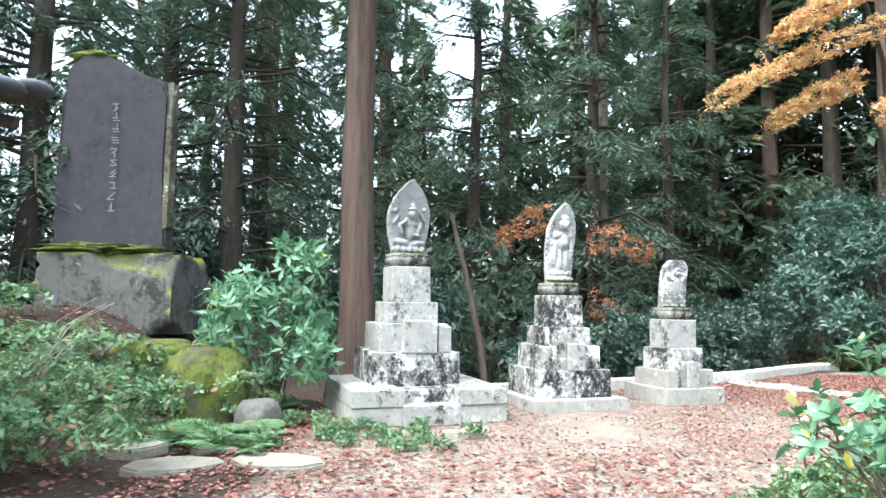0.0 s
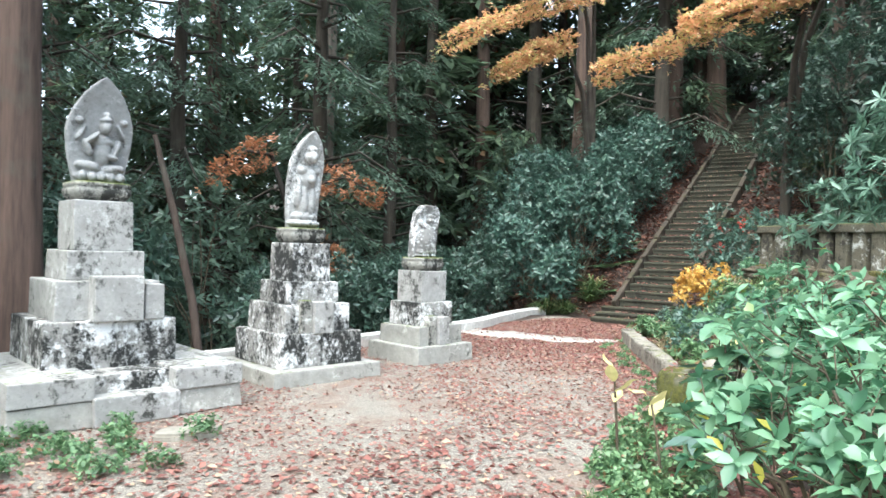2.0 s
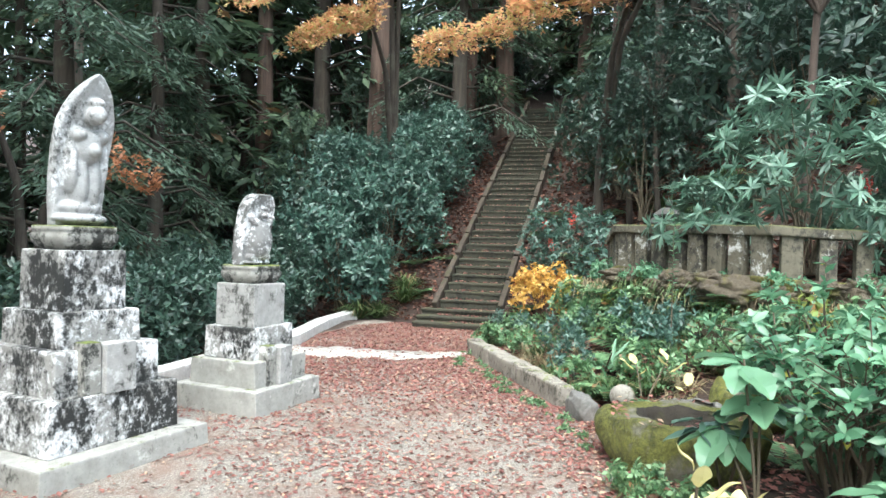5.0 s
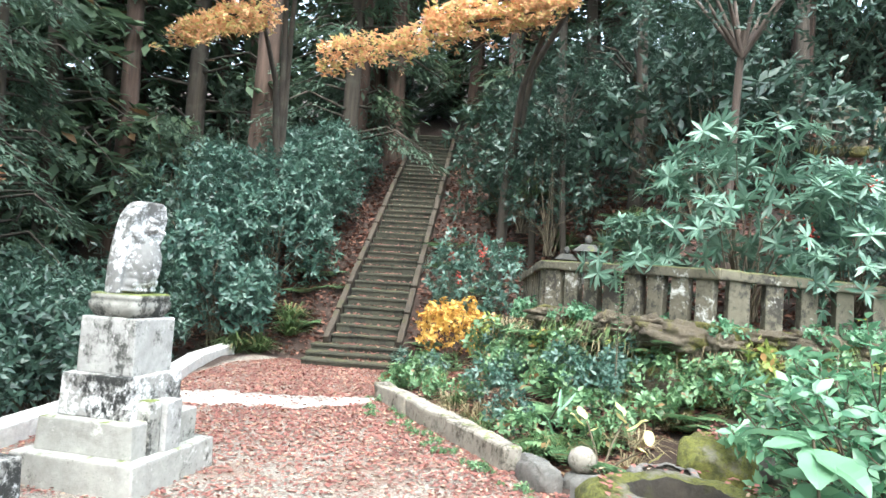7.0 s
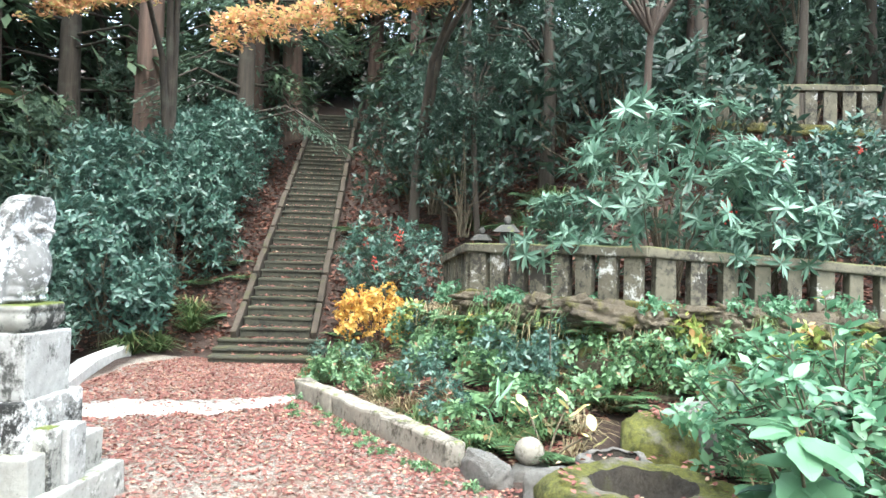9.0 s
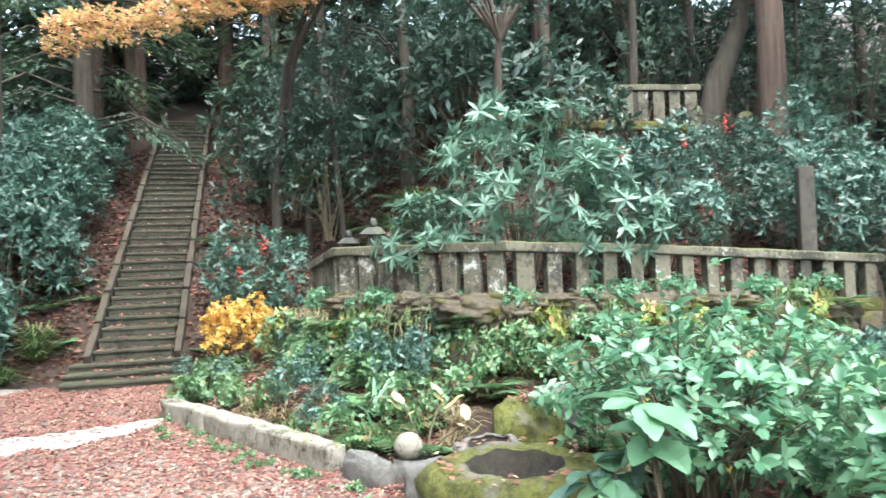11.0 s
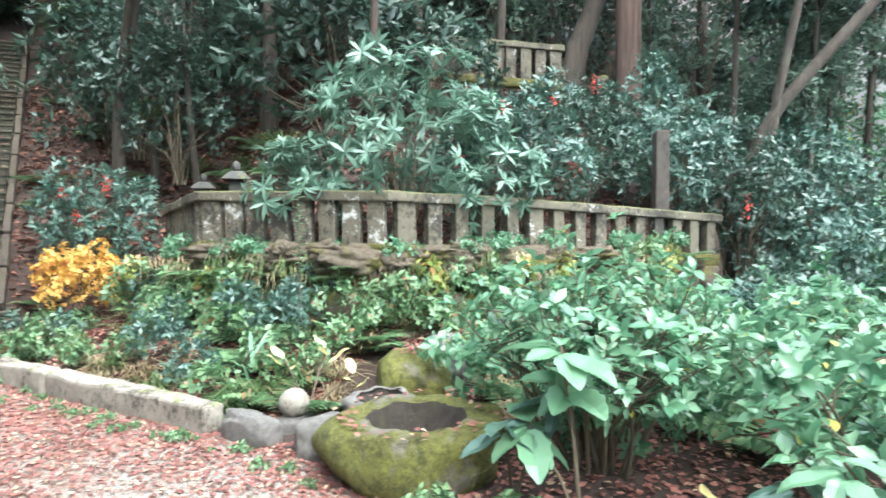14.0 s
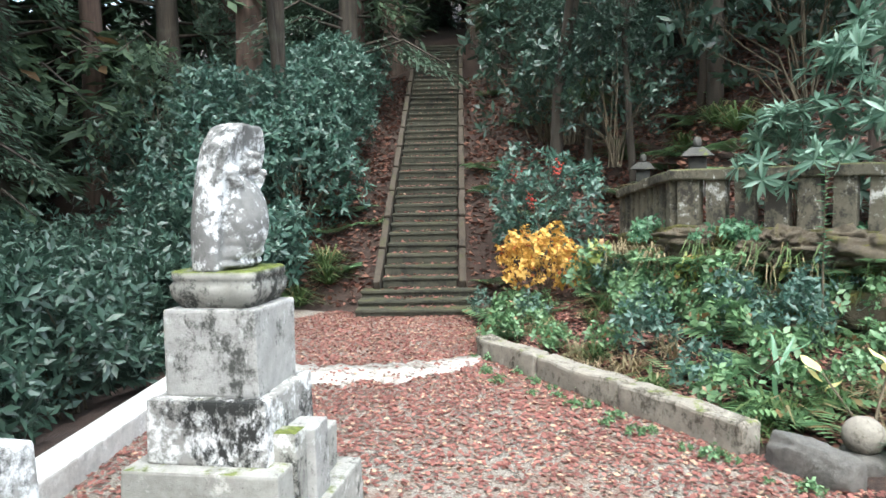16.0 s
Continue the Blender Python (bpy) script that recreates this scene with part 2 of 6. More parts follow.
def ground_mat():
    """Pale gravel path that passes into brown soil with leaf litter off the path."""
    m, nt, b = nodes_of("ground")
    gr = ramp(nt, mix(nt, 0.45, noise_tex(nt, 48, 5, 0.85), noise_tex(nt, 150, 3, 0.7)), [(0.40, (0.065, 0.055, 0.044)), (0.5, (0.21, 0.185, 0.15)), (0.60, (0.46, 0.425, 0.37))])
    red = step(nt, noise_tex(nt, 1.4, 6, 0.7), 0.46, 0.66)
    gr = mix(nt, mul(nt, red, 0.68), gr, (0.16, 0.078, 0.05))
    soil = ramp(nt, noise_tex(nt, 24, 7, 0.75), [(0.3, (0.016, 0.010, 0.007)), (0.55, (0.042, 0.025, 0.017)), (0.75, (0.09, 0.05, 0.034))])
    at = nt.nodes.new("ShaderNodeAttribute")
    at.attribute_name = "path"
    edge = mix(nt, 0.35, at.outputs["Fac"], noise_tex(nt, 3.0, 6, 0.7))
    f = step(nt, edge, 0.42, 0.62)
    nt.links.new(mix(nt, f, soil, gr), b.inputs["Base Color"])
    b.inputs["Roughness"].default_value = 0.95
    bump(nt, b, noise_tex(nt, 90, 5, 0.8), 0.7, 0.015)
    return m


GROUND = ground_mat()
WATER, wnt, wbs = nodes_of("dark_water")
wnt.links.new(ramp(wnt, noise_tex(wnt, 14, 4), [(0.4, (0.002, 0.002, 0.0015)), (0.66, (0.006, 0.005, 0.003)), (0.78, (0.04, 0.02, 0.012))]), wbs.inputs["Base Color"])
wbs.inputs["Roughness"].default_value = 0.9
wbs.inputs["Specular IOR Level"].default_value = 0.02

# ---- building helpers ----


def part(name, bm, material, parent=None, label="", smooth=False, kind=""):
    """Links a bmesh or mesh as one object."""
    if isinstance(bm, bmesh.types.BMesh):
        me = bpy.data.meshes.new(name)
        bm.to_mesh(me)
        bm.free()
    else:
        me = bm
    if not me.materials:
        me.materials.append(material)
    if smooth:
        me.polygons.foreach_set("use_smooth", [True] * len(me.polygons))
    ob = new(name, me)
    ob.parent = parent
    if label or kind:
        tagged(ob, label, kind=kind)
    return ob


def thing(name, x, y, z, rz, label, category, group="", kind=""):
    e = new(name)
    e.empty_display_size = 0.2
    e.matrix_world = pose(x, y, z, 0, 0, rz)
    return tagged(e, label, category, group, kind)


def block(size, at=(0, 0, 0), bevel=0.012, wear=0.004, rz=0.0, taper=1.0, seed=0):
    """A stone block that stands on at, with worn edges."""
    bm = bmesh.new()
    bmesh.ops.create_cube(bm, size=1)
    for v in bm.verts:
        k = taper if v.co.z > 0 else 1
        v.co = Vector((v.co.x * size[0] * k, v.co.y * size[1] * k, (v.co.z + 0.5) * size[2]))
    if bevel:
        bmesh.ops.bevel(bm, geom=list(bm.edges), offset=bevel, segments=2, affect="EDGES", profile=0.6)
    if wear:
        for v in bm.verts:
            n = noise.noise_vector(v.co * 4 + Vector((seed * 7.3, seed * 3.1, 0)))
            v.co += n * wear * 2
    bm.transform(Matrix.Translation(at) @ Matrix.Rotation(radians(rz), 4, "Z"))
    return bm


def rock(radii, at=(0, 0, 0), seed=0, rough=0.25, sub=3, freq=1.6, flat=0.0):
    bm = bmesh.new()
    bmesh.ops.create_icosphere(bm, subdivisions=sub, radius=1)
    off = Vector((seed * 5.7, seed * 2.3, seed * 9.1))
    for v in bm.verts:
        d = v.co.normalized()
        k = 1 + rough * noise.noise(d * freq + off) + rough * 0.4 * noise.noise(d * freq * 3 + off)
        c = d * k
        if flat:
            c.z = max(min(c.z, 1 - flat), -1 + flat)
            c.x = max(min(c.x, 1 - flat), -1 + flat)
            c.y = max(min(c.y, 1 - flat), -1 + flat)
        v.co = Vector((c.x * radii[0], c.y * radii[1], c.z * radii[2])) + Vector(at)
    return bm


def mesh_from(name, verts, faces):
    me = bpy.data.meshes.new(name)
    me.from_pydata([tuple(v) for v in verts], [], faces)
    return me


def fast_mesh(name, verts, quads):
    """Mesh from numpy arrays of vertices and of faces with equal corner counts."""
    n, k = quads.shape
    me = bpy.data.meshes.new(name)
    me.vertices.add(len(verts))
    me.vertices.foreach_set("co", np.ascontiguousarray(verts, dtype=np.float32).ravel())
    me.loops.add(n * k)
    me.loops.foreach_set("vertex_index", np.ascontiguousarray(quads, dtype=np.int32).ravel())
    me.polygons.add(n)
    me.polygons.foreach_set("loop_start", np.arange(0, n * k, k, dtype=np.int32))
    me.update(calc_edges=True)
    return me


def unit(a):
    return a / np.maximum(np.linalg.norm(a, axis=-1, keepdims=True), 1e-6)


def leaf_arrays(P, D, N, L, W, fold=0.16, droop=0.16):
    """Oval pointed leaves, folded along the rib: base P, direction D, face normal N, length L, width W."""
    n = len(P)
    L, W = np.broadcast_to(L, n)[:, None], np.broadcast_to(W, n)[:, None]
    D = unit(D)
    S = unit(np.cross(D, N))
    N = np.cross(S, D)
    rows = [P]
    for f, w in ((0.24, 0.36), (0.58, 0.48)):
        mid = P + D * L * f - N * L * droop * f * f
        rows += [mid + S * W * w + N * W * fold, mid, mid - S * W * w + N * W * fold]
    rows.append(P + D * L - N * L * droop)
    V = np.stack(rows, 1).reshape(-1, 3)
    i = np.arange(n)[:, None] * 8
    T = np.concatenate([i + q for q in ([0, 2, 1], [0, 3, 2], [1, 2, 5], [1, 5, 4], [2, 3, 6], [2, 6, 5], [4, 5, 7], [5, 6, 7])], 1).reshape(-1, 3)
    return V, T


def simple_leaf_arrays(P, D, N, L, W):
    """Cheaper leaves: two triangles with a fold."""
    n = len(P)
    L, W = np.broadcast_to(L, n)[:, None], np.broadcast_to(W, n)[:, None]
    D = unit(D)
    S = unit(np.cross(D, N))
    N = np.cross(S, D)
    V = np.stack([P, P + D * L * 0.5 + S * W * 0.5 + N * W * 0.15, P + D * L, P + D * L * 0.5 - S * W * 0.5 + N * W * 0.15], 1).reshape(-1, 3)
    i = np.arange(n)[:, None] * 4
    T = np.concatenate([i + [0, 2, 1], i + [0, 3, 2]], 1).reshape(-1, 3)
    return V, T


def join_arrays(lots):
    V, T, k = [], [], 0
    for v, t in lots:
        V.append(v)
        T.append(t + k)
        k += len(v)
    return np.concatenate(V), np.concatenate(T)


def rosettes(tips, axes, rng, k, L, W, spread=(55, 95), simple=False, along=0.9, least=0.4):
    """A whorl of k leaves round each twig's tip."""
    n = len(tips)
    axes = unit(axes)
    ref = np.where(np.abs(axes[:, 2:3]) > 0.9, [[1.0, 0, 0]], [[0, 0, 1.0]])
    u = unit(np.cross(axes, ref))
    v = np.cross(axes, u)
    A = rng.uniform(0, 2 * np.pi, (n, 1)) + np.arange(k) * (2 * np.pi / k) + rng.normal(0, 0.35, (n, k))
    sp = np.radians(rng.uniform(*spread, (n, k)))
    out = u[:, None] * np.cos(A)[..., None] + v[:, None] * np.sin(A)[..., None]
    D = axes[:, None] * np.cos(sp)[..., None] + out * np.sin(sp)[..., None]
    N = axes[:, None] * np.sin(sp)[..., None] - out * np.cos(sp)[..., None]
    N = N + rng.normal(0, 0.25, N.shape)
    P = np.repeat(tips[:, None], k, 1) - axes[:, None] * rng.uniform(0, L * along, (n, k, 1))
    size = rng.uniform(least, 1.2, n * k)
    f = simple_leaf_arrays if simple else leaf_arrays
    return f(P.reshape(-1, 3), D.reshape(-1, 3), N.reshape(-1, 3), L * size, W * size)


def cloud(rng, n, radii, lump=0.35, freq=1.5, inner=0.5, low=-0.6, lobes=13):
    """Points of a crown made of leafy lobes round the origin, most of them near the lobes' skin, and their outward ways."""
    radii = np.array(radii)
    off = rng.uniform(-50, 50, 3)
    c = unit(rng.normal(0, 1, (lobes * 3, 3)))
    c = c[c[:, 2] > low * 0.8][:lobes]
    k = np.array([noise.noise(Vector(q * freq + off)) for q in c])
    pick = rng.integers(0, len(c), n)
    size = rng.uniform(0.32, 0.52, len(c))[pick]
    d = unit(rng.normal(0, 1, (n, 3)) + c[pick] * 0.75 + [0, 0, 0.3])
    d = d * (inner + (1 - inner) * np.sqrt(rng.uniform(0, 1, (n, 1))))
    P = c[pick] * (0.6 * (1 + lump * k))[pick][:, None] + d * size[:, None]
    fill = rng.uniform(0, 1, n) < 0.2
    P[fill] = (unit(rng.normal(0, 1, (n, 3))) * rng.uniform(0.3, 0.85, (n, 1)))[fill]
    keep = P[:, 2] > low
    return P[keep] * radii, unit(d / radii + [0, 0, 0.35] + rng.normal(0, 0.3, d.shape))[keep]


def tube(pts, radii, sides=7):
    pts = np.array(pts, float)
    radii = np.broadcast_to(radii, len(pts))
    t = unit(np.gradient(pts, axis=0))
    ref = np.array([1.0, 0.13, 0.07]) if abs(t[0, 2]) > 0.7 else np.array([0, 0, 1.0])
    u = unit(np.cross(t, ref))
    v = np.cross(t, u)
    a = np.linspace(0, 2 * np.pi, sides, endpoint=False)
    V = (pts[:, None] + radii[:, None, None] * (u[:, None] * np.cos(a)[None, :, None] + v[:, None] * np.sin(a)[None, :, None])).reshape(-1, 3)
    T = []
    for i in range(len(pts) - 1):
        for j in range(sides):
            p, q = i * sides + j, i * sides + (j + 1) % sides
            T += [(p, q, q + sides), (p, q + sides, p + sides)]
    return V, np.array(T)


def stems(rng, base, tips, r, wob=0.1):
    lots = []
    for q in tips:
        b = np.array(base) + rng.normal(0, 0.06, 3) * [1, 1, 0]
        mid = b + (q - b) * [0.35, 0.35, 0.6] + rng.normal(0, wob, 3)
        lots.append(tube([b, (b + mid) / 2 + rng.normal(0, wob * 0.3, 3), mid, (mid + q) / 2 + rng.normal(0, wob * 0.3, 3), q], np.array([1, 0.85, 0.65, 0.45, 0.25]) * r, 5))
    return join_arrays(lots)


def shrub(name, x, y, z, radii, tips, k, L, W, mat, label, seed, category="shrub", stem=6, lump=0.35, inner=0.5, simple=False, group="", spread=(30, 98), low=-0.6, foot=0.85, bark=None, along=0.9, lobes=13):
    """A shrub: stems and a lumpy crown of leaf whorls."""
    rng = np.random.default_rng(seed)
    e = thing(name, x, y, z, 0, label, category, group)
    P, A = cloud(rng, tips, radii, lump, 1.5, inner, low, lobes)
    P = P + [0, 0, radii[2] * foot]
    P, A = P[P[:, 2] > 0.03], A[P[:, 2] > 0.03]
    V, T = rosettes(P, A, rng, k, L, W, spread, simple, along, 0.7 if along < 0.5 else 0.4)
    part("foliage", fast_mesh("foliage", V, T), mat, e)
    pick = P[rng.choice(len(P), min(stem * 3, len(P)), replace=False)] * [0.85, 0.85, 0.92]
    if name in ("rhododendron", "garden_shrub", "laurel_shrub", "camellia"):
        for q in pick:
            part("stem", fast_mesh("stem", *stems(rng, (0, 0, -0.05), [q], max(0.008, 0.012 * radii[2]), 0.06 * radii[0])), bark or TWIG, e, smooth=True)
        return e
    if max(radii) < 0.6:
        return e
    V, T = stems(rng, (0, 0, -0.05), pick, max(0.008, 0.012 * radii[2]), 0.06 * radii[0])
    part("branchwork", fast_mesh("branchwork", V, T), bark or TWIG, e, smooth=True)
    return e


def twiggy(name, x, y, z, spread, height, n, sub, L, W, mat, label, seed, category="shrub", whorl=5, along=6):
    """An open shrub: bare stems that fork into twigs, with leaves along the twigs and a whorl at each end."""
    rng = np.random.default_rng(seed)
    e = thing(name, x, y, z, 0, label, category)
    P, D, tips, axes, twigs = [], [], [], [], []
    for _ in range(n):
        a, r = rng.uniform(0, 2 * np.pi), spread * math.sqrt(rng.uniform(0.03, 1))
        tip = np.array([r * math.cos(a), r * math.sin(a), height * rng.uniform(0.72, 1.06) * (1 - 0.3 * (r / spread) ** 2)])
        foot = np.array([tip[0], tip[1], 0]) * 0.25 + rng.normal(0, 0.04, 3) * [1, 1, 0]
        line = np.array([foot - [0, 0, 0.06], foot * 0.7 + tip * [0.25, 0.25, 0.35] + rng.normal(0, 0.04, 3), foot * 0.3 + tip * [0.6, 0.6, 0.7] + rng.normal(0, 0.04, 3), tip])
        part("stem", fast_mesh("stem", *tube(line, [0.016, 0.013, 0.009, 0.004], 5)), TWIG, e, smooth=True)
        tips.append(tip)
        axes.append(line[3] - line[2])
        for _ in range(sub):
            f = rng.uniform(1.2, 2.95)
            i = int(f)
            b0 = line[i] + (line[i + 1] - line[i]) * (f - i)
            way = unit(rng.normal(0, 1, 3) * [1, 1, 0.35] + [0.4 * math.cos(a), 0.4 * math.sin(a), 0.55])
            ln = height * rng.uniform(0.16, 0.34)
            b1 = b0 + way * ln * 0.5 + [0, 0, 0.02]
            b2 = b1 + (way + [0, 0, 0.25]) * ln * 0.5
            twigs.append(tube([b0, b1, b2], [0.006, 0.005, 0.003], 4))
            tips.append(b2)
            axes.append(b2 - b1)
            g = rng.uniform(0.25, 1, along)[:, None]
            P.append(b0 + (b2 - b0) * g)
            D.append(way + unit(rng.normal(0, 1, (along, 3))) * [1, 1, 0.4])
    P, D = np.concatenate(P), np.concatenate(D)
    size = rng.uniform(0.6, 1.1, len(P))
    lots = [leaf_arrays(P, D, np.array([0, 0, 1.0]) + rng.normal(0, 0.3, P.shape), L * size, W * size),
            rosettes(np.array(tips), unit(np.array(axes)) + [0, 0, 0.4], rng, whorl, L * 1.1, W * 1.1, (40, 88), False, 0.3, 0.65)]
    part("foliage", fast_mesh("foliage", *join_arrays(lots)), mat, e)
    part("branchwork", fast_mesh("branchwork", *join_arrays(twigs)), TWIG, e, "thin brown twigs", kind="stuff")
    return e


def rough_block(size, seed, amp=0.02, cuts=(8, 3, 3), bevel=0.03):
    """A hewn stone that stands on the origin: chipped edges, uneven faces."""
    bm = bmesh.new()
    bmesh.ops.create_cube(bm, size=1)
    bm.transform(Matrix.Diagonal((*size, 1)))
    bmesh.ops.bevel(bm, geom=list(bm.edges), offset=bevel, segments=2, affect="EDGES", profile=0.5)
    for axis, n in enumerate(cuts):
        for q in range(1, n):
            co = Vector((0, 0, 0))
            co[axis] = size[axis] * (q / n - 0.5)
            no = Vector((0, 0, 0))
            no[axis] = 1
            bmesh.ops.bisect_plane(bm, geom=list(bm.verts) + list(bm.edges) + list(bm.faces), plane_co=co, plane_no=no)
    off = Vector((seed * 7.3, seed * 3.1, seed))
    for v in bm.verts:
        v.co += noise.noise_vector(v.co * 3.2 + off) * amp + noise.noise_vector(v.co * 11 + off) * amp * 0.55
        v.co.z += size[2] * 0.5
    return bm


# ---- the lie of the land ----
KERB_LINE = [(7.78, 11.0), (6.85, 9.55), (5.92, 8.1), (5.45, 7.4)]
FOOT = [(-200, 60), (-30, 26), (-8, 13.5), (-1, 11.7), (2, 10.85), (5.17, 9.2), (6.73, 8.45), (8.0, 8.62), (9.12, 8.85), (10.2, 9.7), (12.3, 10.3), (13.9, 9.75), (18, 9.3), (24, 8.0), (60, 5), (300, 0)]
S0, SA = (9.62, 13.05), (0.883, 0.469)


def sstep(a, b, v):
    k = np.clip((v - a) / (b - a), 0, 1)
    return k * k * (3 - 2 * k)


def land(x, y):
    """Height of the ground."""
    x, y = np.asarray(x, float), np.asarray(y, float)
    ys, xs = zip(*FOOT)
    d = x - np.interp(y, ys, xs)
    hill = np.where(d > 0, np.minimum(0.56 * d, 7.4 + (0.56 * d - 7.4) * 0.62), 0)
    hill = np.minimum(hill, 30)
    terrace = sstep(1.4, 2.4, y) * (1 - sstep(9.2, 10.3, y))
    hill = hill + terrace * (1.2 * sstep(-0.12, 0.12, d) - 0.25 * np.clip(d, 0, 2.0))
    bank = 0.5 * sstep(-2.3, 0.0, d) * sstep(0.5, 3.0, y) * (1 - sstep(10.0, 11.5, y)) * (1 - sstep(-0.12, 0.12, d))
    e = (y - 10.55 - 0.56 * (x - 1.2))
    e = e * 0.87
    drop = -0.34 * np.clip(e - 0.5, 0, 14) * sstep(-1.2, 1.0, x) * (1 - sstep(7.5, 10.5, x - 0.15 * (y - 14)))
    left = 1.0 * sstep(-2.6, -5.0, x) * sstep(6.6, 9.2, y) + 0.25 * sstep(-2.5, -4.0, x) * sstep(3, 6, y)
    far = 5.0 * sstep(40, 120, np.hypot(x, y - 8))
    return hill + bank + drop + left + far


def gz(x, y):
    return float(land(x, y))


def axis_steps(lo, hi, step_in, reach):
    fine = list(np.arange(lo, hi + 1e-6, step_in))
    out, s, v = [], step_in, 0.0
    while v < reach:
        s *= 1.22
        v += s
        out.append(v)
    return np.array([lo - q for q in reversed(out)] + fine + [hi + q for q in out])


gx, gy = axis_steps(-7, 16, 0.18, 420), axis_steps(-1, 20, 0.18, 420)
GX, GY = np.meshgrid(gx, gy)
GZ = land(GX, GY)
near = np.exp(-((GX - 4) ** 2 + (GY - 8) ** 2) / 900)
rough = np.array([noise.noise(Vector((px * 0.9, py * 0.9, 0))) * 0.5 + noise.noise(Vector((px * 2.7, py * 2.7, 3))) * 0.25 for px, py in zip(GX.ravel(), GY.ravel())]).reshape(GX.shape)
onpath = (GX < np.interp(GY, [0, 3, 5.5, 7.2, 8.1, 11.0, 12.5, 14.2], [1.5, 2.2, 4.0, 5.2, 5.9, 7.75, 10.2, 9.4])).astype(float)
onpath *= sstep(-2.0, -0.9, GX) * (1 - sstep(-0.4, 0.4, GY - 10.75 - 0.56 * (GX - 1.2)))
GZ = GZ + rough * (0.16 - 0.14 * onpath) * (0.35 + 0.65 * near)
nxg = len(gx)
ii = (np.arange(len(gy) - 1)[:, None] * nxg + np.arange(nxg - 1)[None, :]).ravel()
ground_me = fast_mesh("ground", np.stack([GX, GY, GZ], -1).reshape(-1, 3), np.stack([ii, ii + 1, ii + nxg + 1, ii + nxg], 1))
att = ground_me.attributes.new("path", "FLOAT", "POINT")
att.data.foreach_set("value", onpath.ravel().astype(np.float32))
ground = part("ground", ground_me, GROUND, None, "gravel path and brown hillside soil under fallen leaves", True, "structure")
tagged(ground, category="ground")

# ---- stone stairs up the hill ----
RISE, GOING = 0.172, 0.30
stair_rz = math.degrees(math.atan2(SA[1], SA[0]))
stairs = thing("stone_stairs", S0[0], S0[1], 0, stair_rz, "long straight flight of mossy stone steps climbing a wooded hill", "stairs", kind="structure")
LOW = 0.105
for i in range(40):
    wide = 1.85 if i < 3 else 1.22
    rise = LOW if i < 3 else RISE
    z0 = LOW * i if i < 3 else LOW * 3 + RISE * (i - 3)
    bmb = block((GOING + 0.12, wide, rise + 0.05), (GOING * (i + 0.6), 0.0, z0 - 0.05), 0.018, 0.008, 0, 1, i)
    lip = block((GOING + 0.10, wide + 0.02, 0.05), (GOING * (i + 0.6) - 0.04, 0.0, z0 + rise - 0.044), 0.014, 0.012, 0, 1, i + 70)
    tmp = bpy.data.meshes.new("lip")
    lip.to_mesh(tmp)
    lip.free()
    bmb.from_mesh(tmp)
    bpy.data.meshes.remove(tmp)
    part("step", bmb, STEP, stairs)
for side in (-1, 1):
    for i in range(13):
        x0 = 1.0 + i * 0.9
        bmb = rough_block((0.97, 0.12, 0.34), i + 40, 0.014, (6, 2, 3), 0.02)
        bmb.transform(Matrix.Translation((x0 + 0.3, side * 0.70, x0 * RISE / GOING - 0.18)) @ Matrix.Rotation(-math.atan2(RISE, GOING), 4, "Y"))
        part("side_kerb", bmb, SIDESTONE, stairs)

# ---- kerb stones ----
kerb = thing("kerb", 0, 0, 0, 0, "low kerb of rough grey-brown cut stones along the path", "kerb", kind="structure")
for (xa, ya), (xb, yb), n in ((KERB_LINE[0], KERB_LINE[2], 3),):
    ln = math.hypot(xb - xa, yb - ya)
    for i in range(n):
        f = (i + 0.5) / n
        bmb = rough_block((ln / n - 0.012, 0.22, 0.62), i + 3, 0.022, (9, 3, 4), 0.028)
        bmb.transform(pose(xa + (xb - xa) * f, ya + (yb - ya) * f, -0.4 + 0.012 * noise.noise(Vector((i * 3.1, 0, 1))), 1.5 - i, 0.8 * (i - 1), math.degrees(math.atan2(yb - ya, xb - xa)) + 1.2 * (i - 1)))
        part("kerb_stone", bmb, KERB, kerb)

# ---- pale concrete edge above the drop ----
EDGE = [(0.4, 10.35), (3.3, 11.75), (5.95, 13.25), (7.6, 14.7), (9.0, 15.6)]
edge = thing("retaining_edge", 0, 0, 0, 0, "pale concrete retaining edge between the path and the drop", "retaining wall", kind="structure")
for (xa, ya), (xb, yb) in zip(EDGE, EDGE[1:]):
    ln = math.hypot(xb - xa, yb - ya)
    bmb = block((ln + 0.1, 0.28, 1.0), (0, 0, -0.82), 0.02, 0.006)
    bmb.transform(pose((xa + xb) / 2, (ya + yb) / 2, 0, 0, 0, math.degrees(math.atan2(yb - ya, xb - xa))))
    part("edge_block", bmb, WHITEKERB, edge)

# ---- terrace wall and stone fence ----
FL = [(10.3, 10.1, 1.84), (8.82, 9.12, 2.02), (8.22, 6.8, 1.985), (9.12, 5.17, 1.90), (10.75, 2.0, 1.66)]


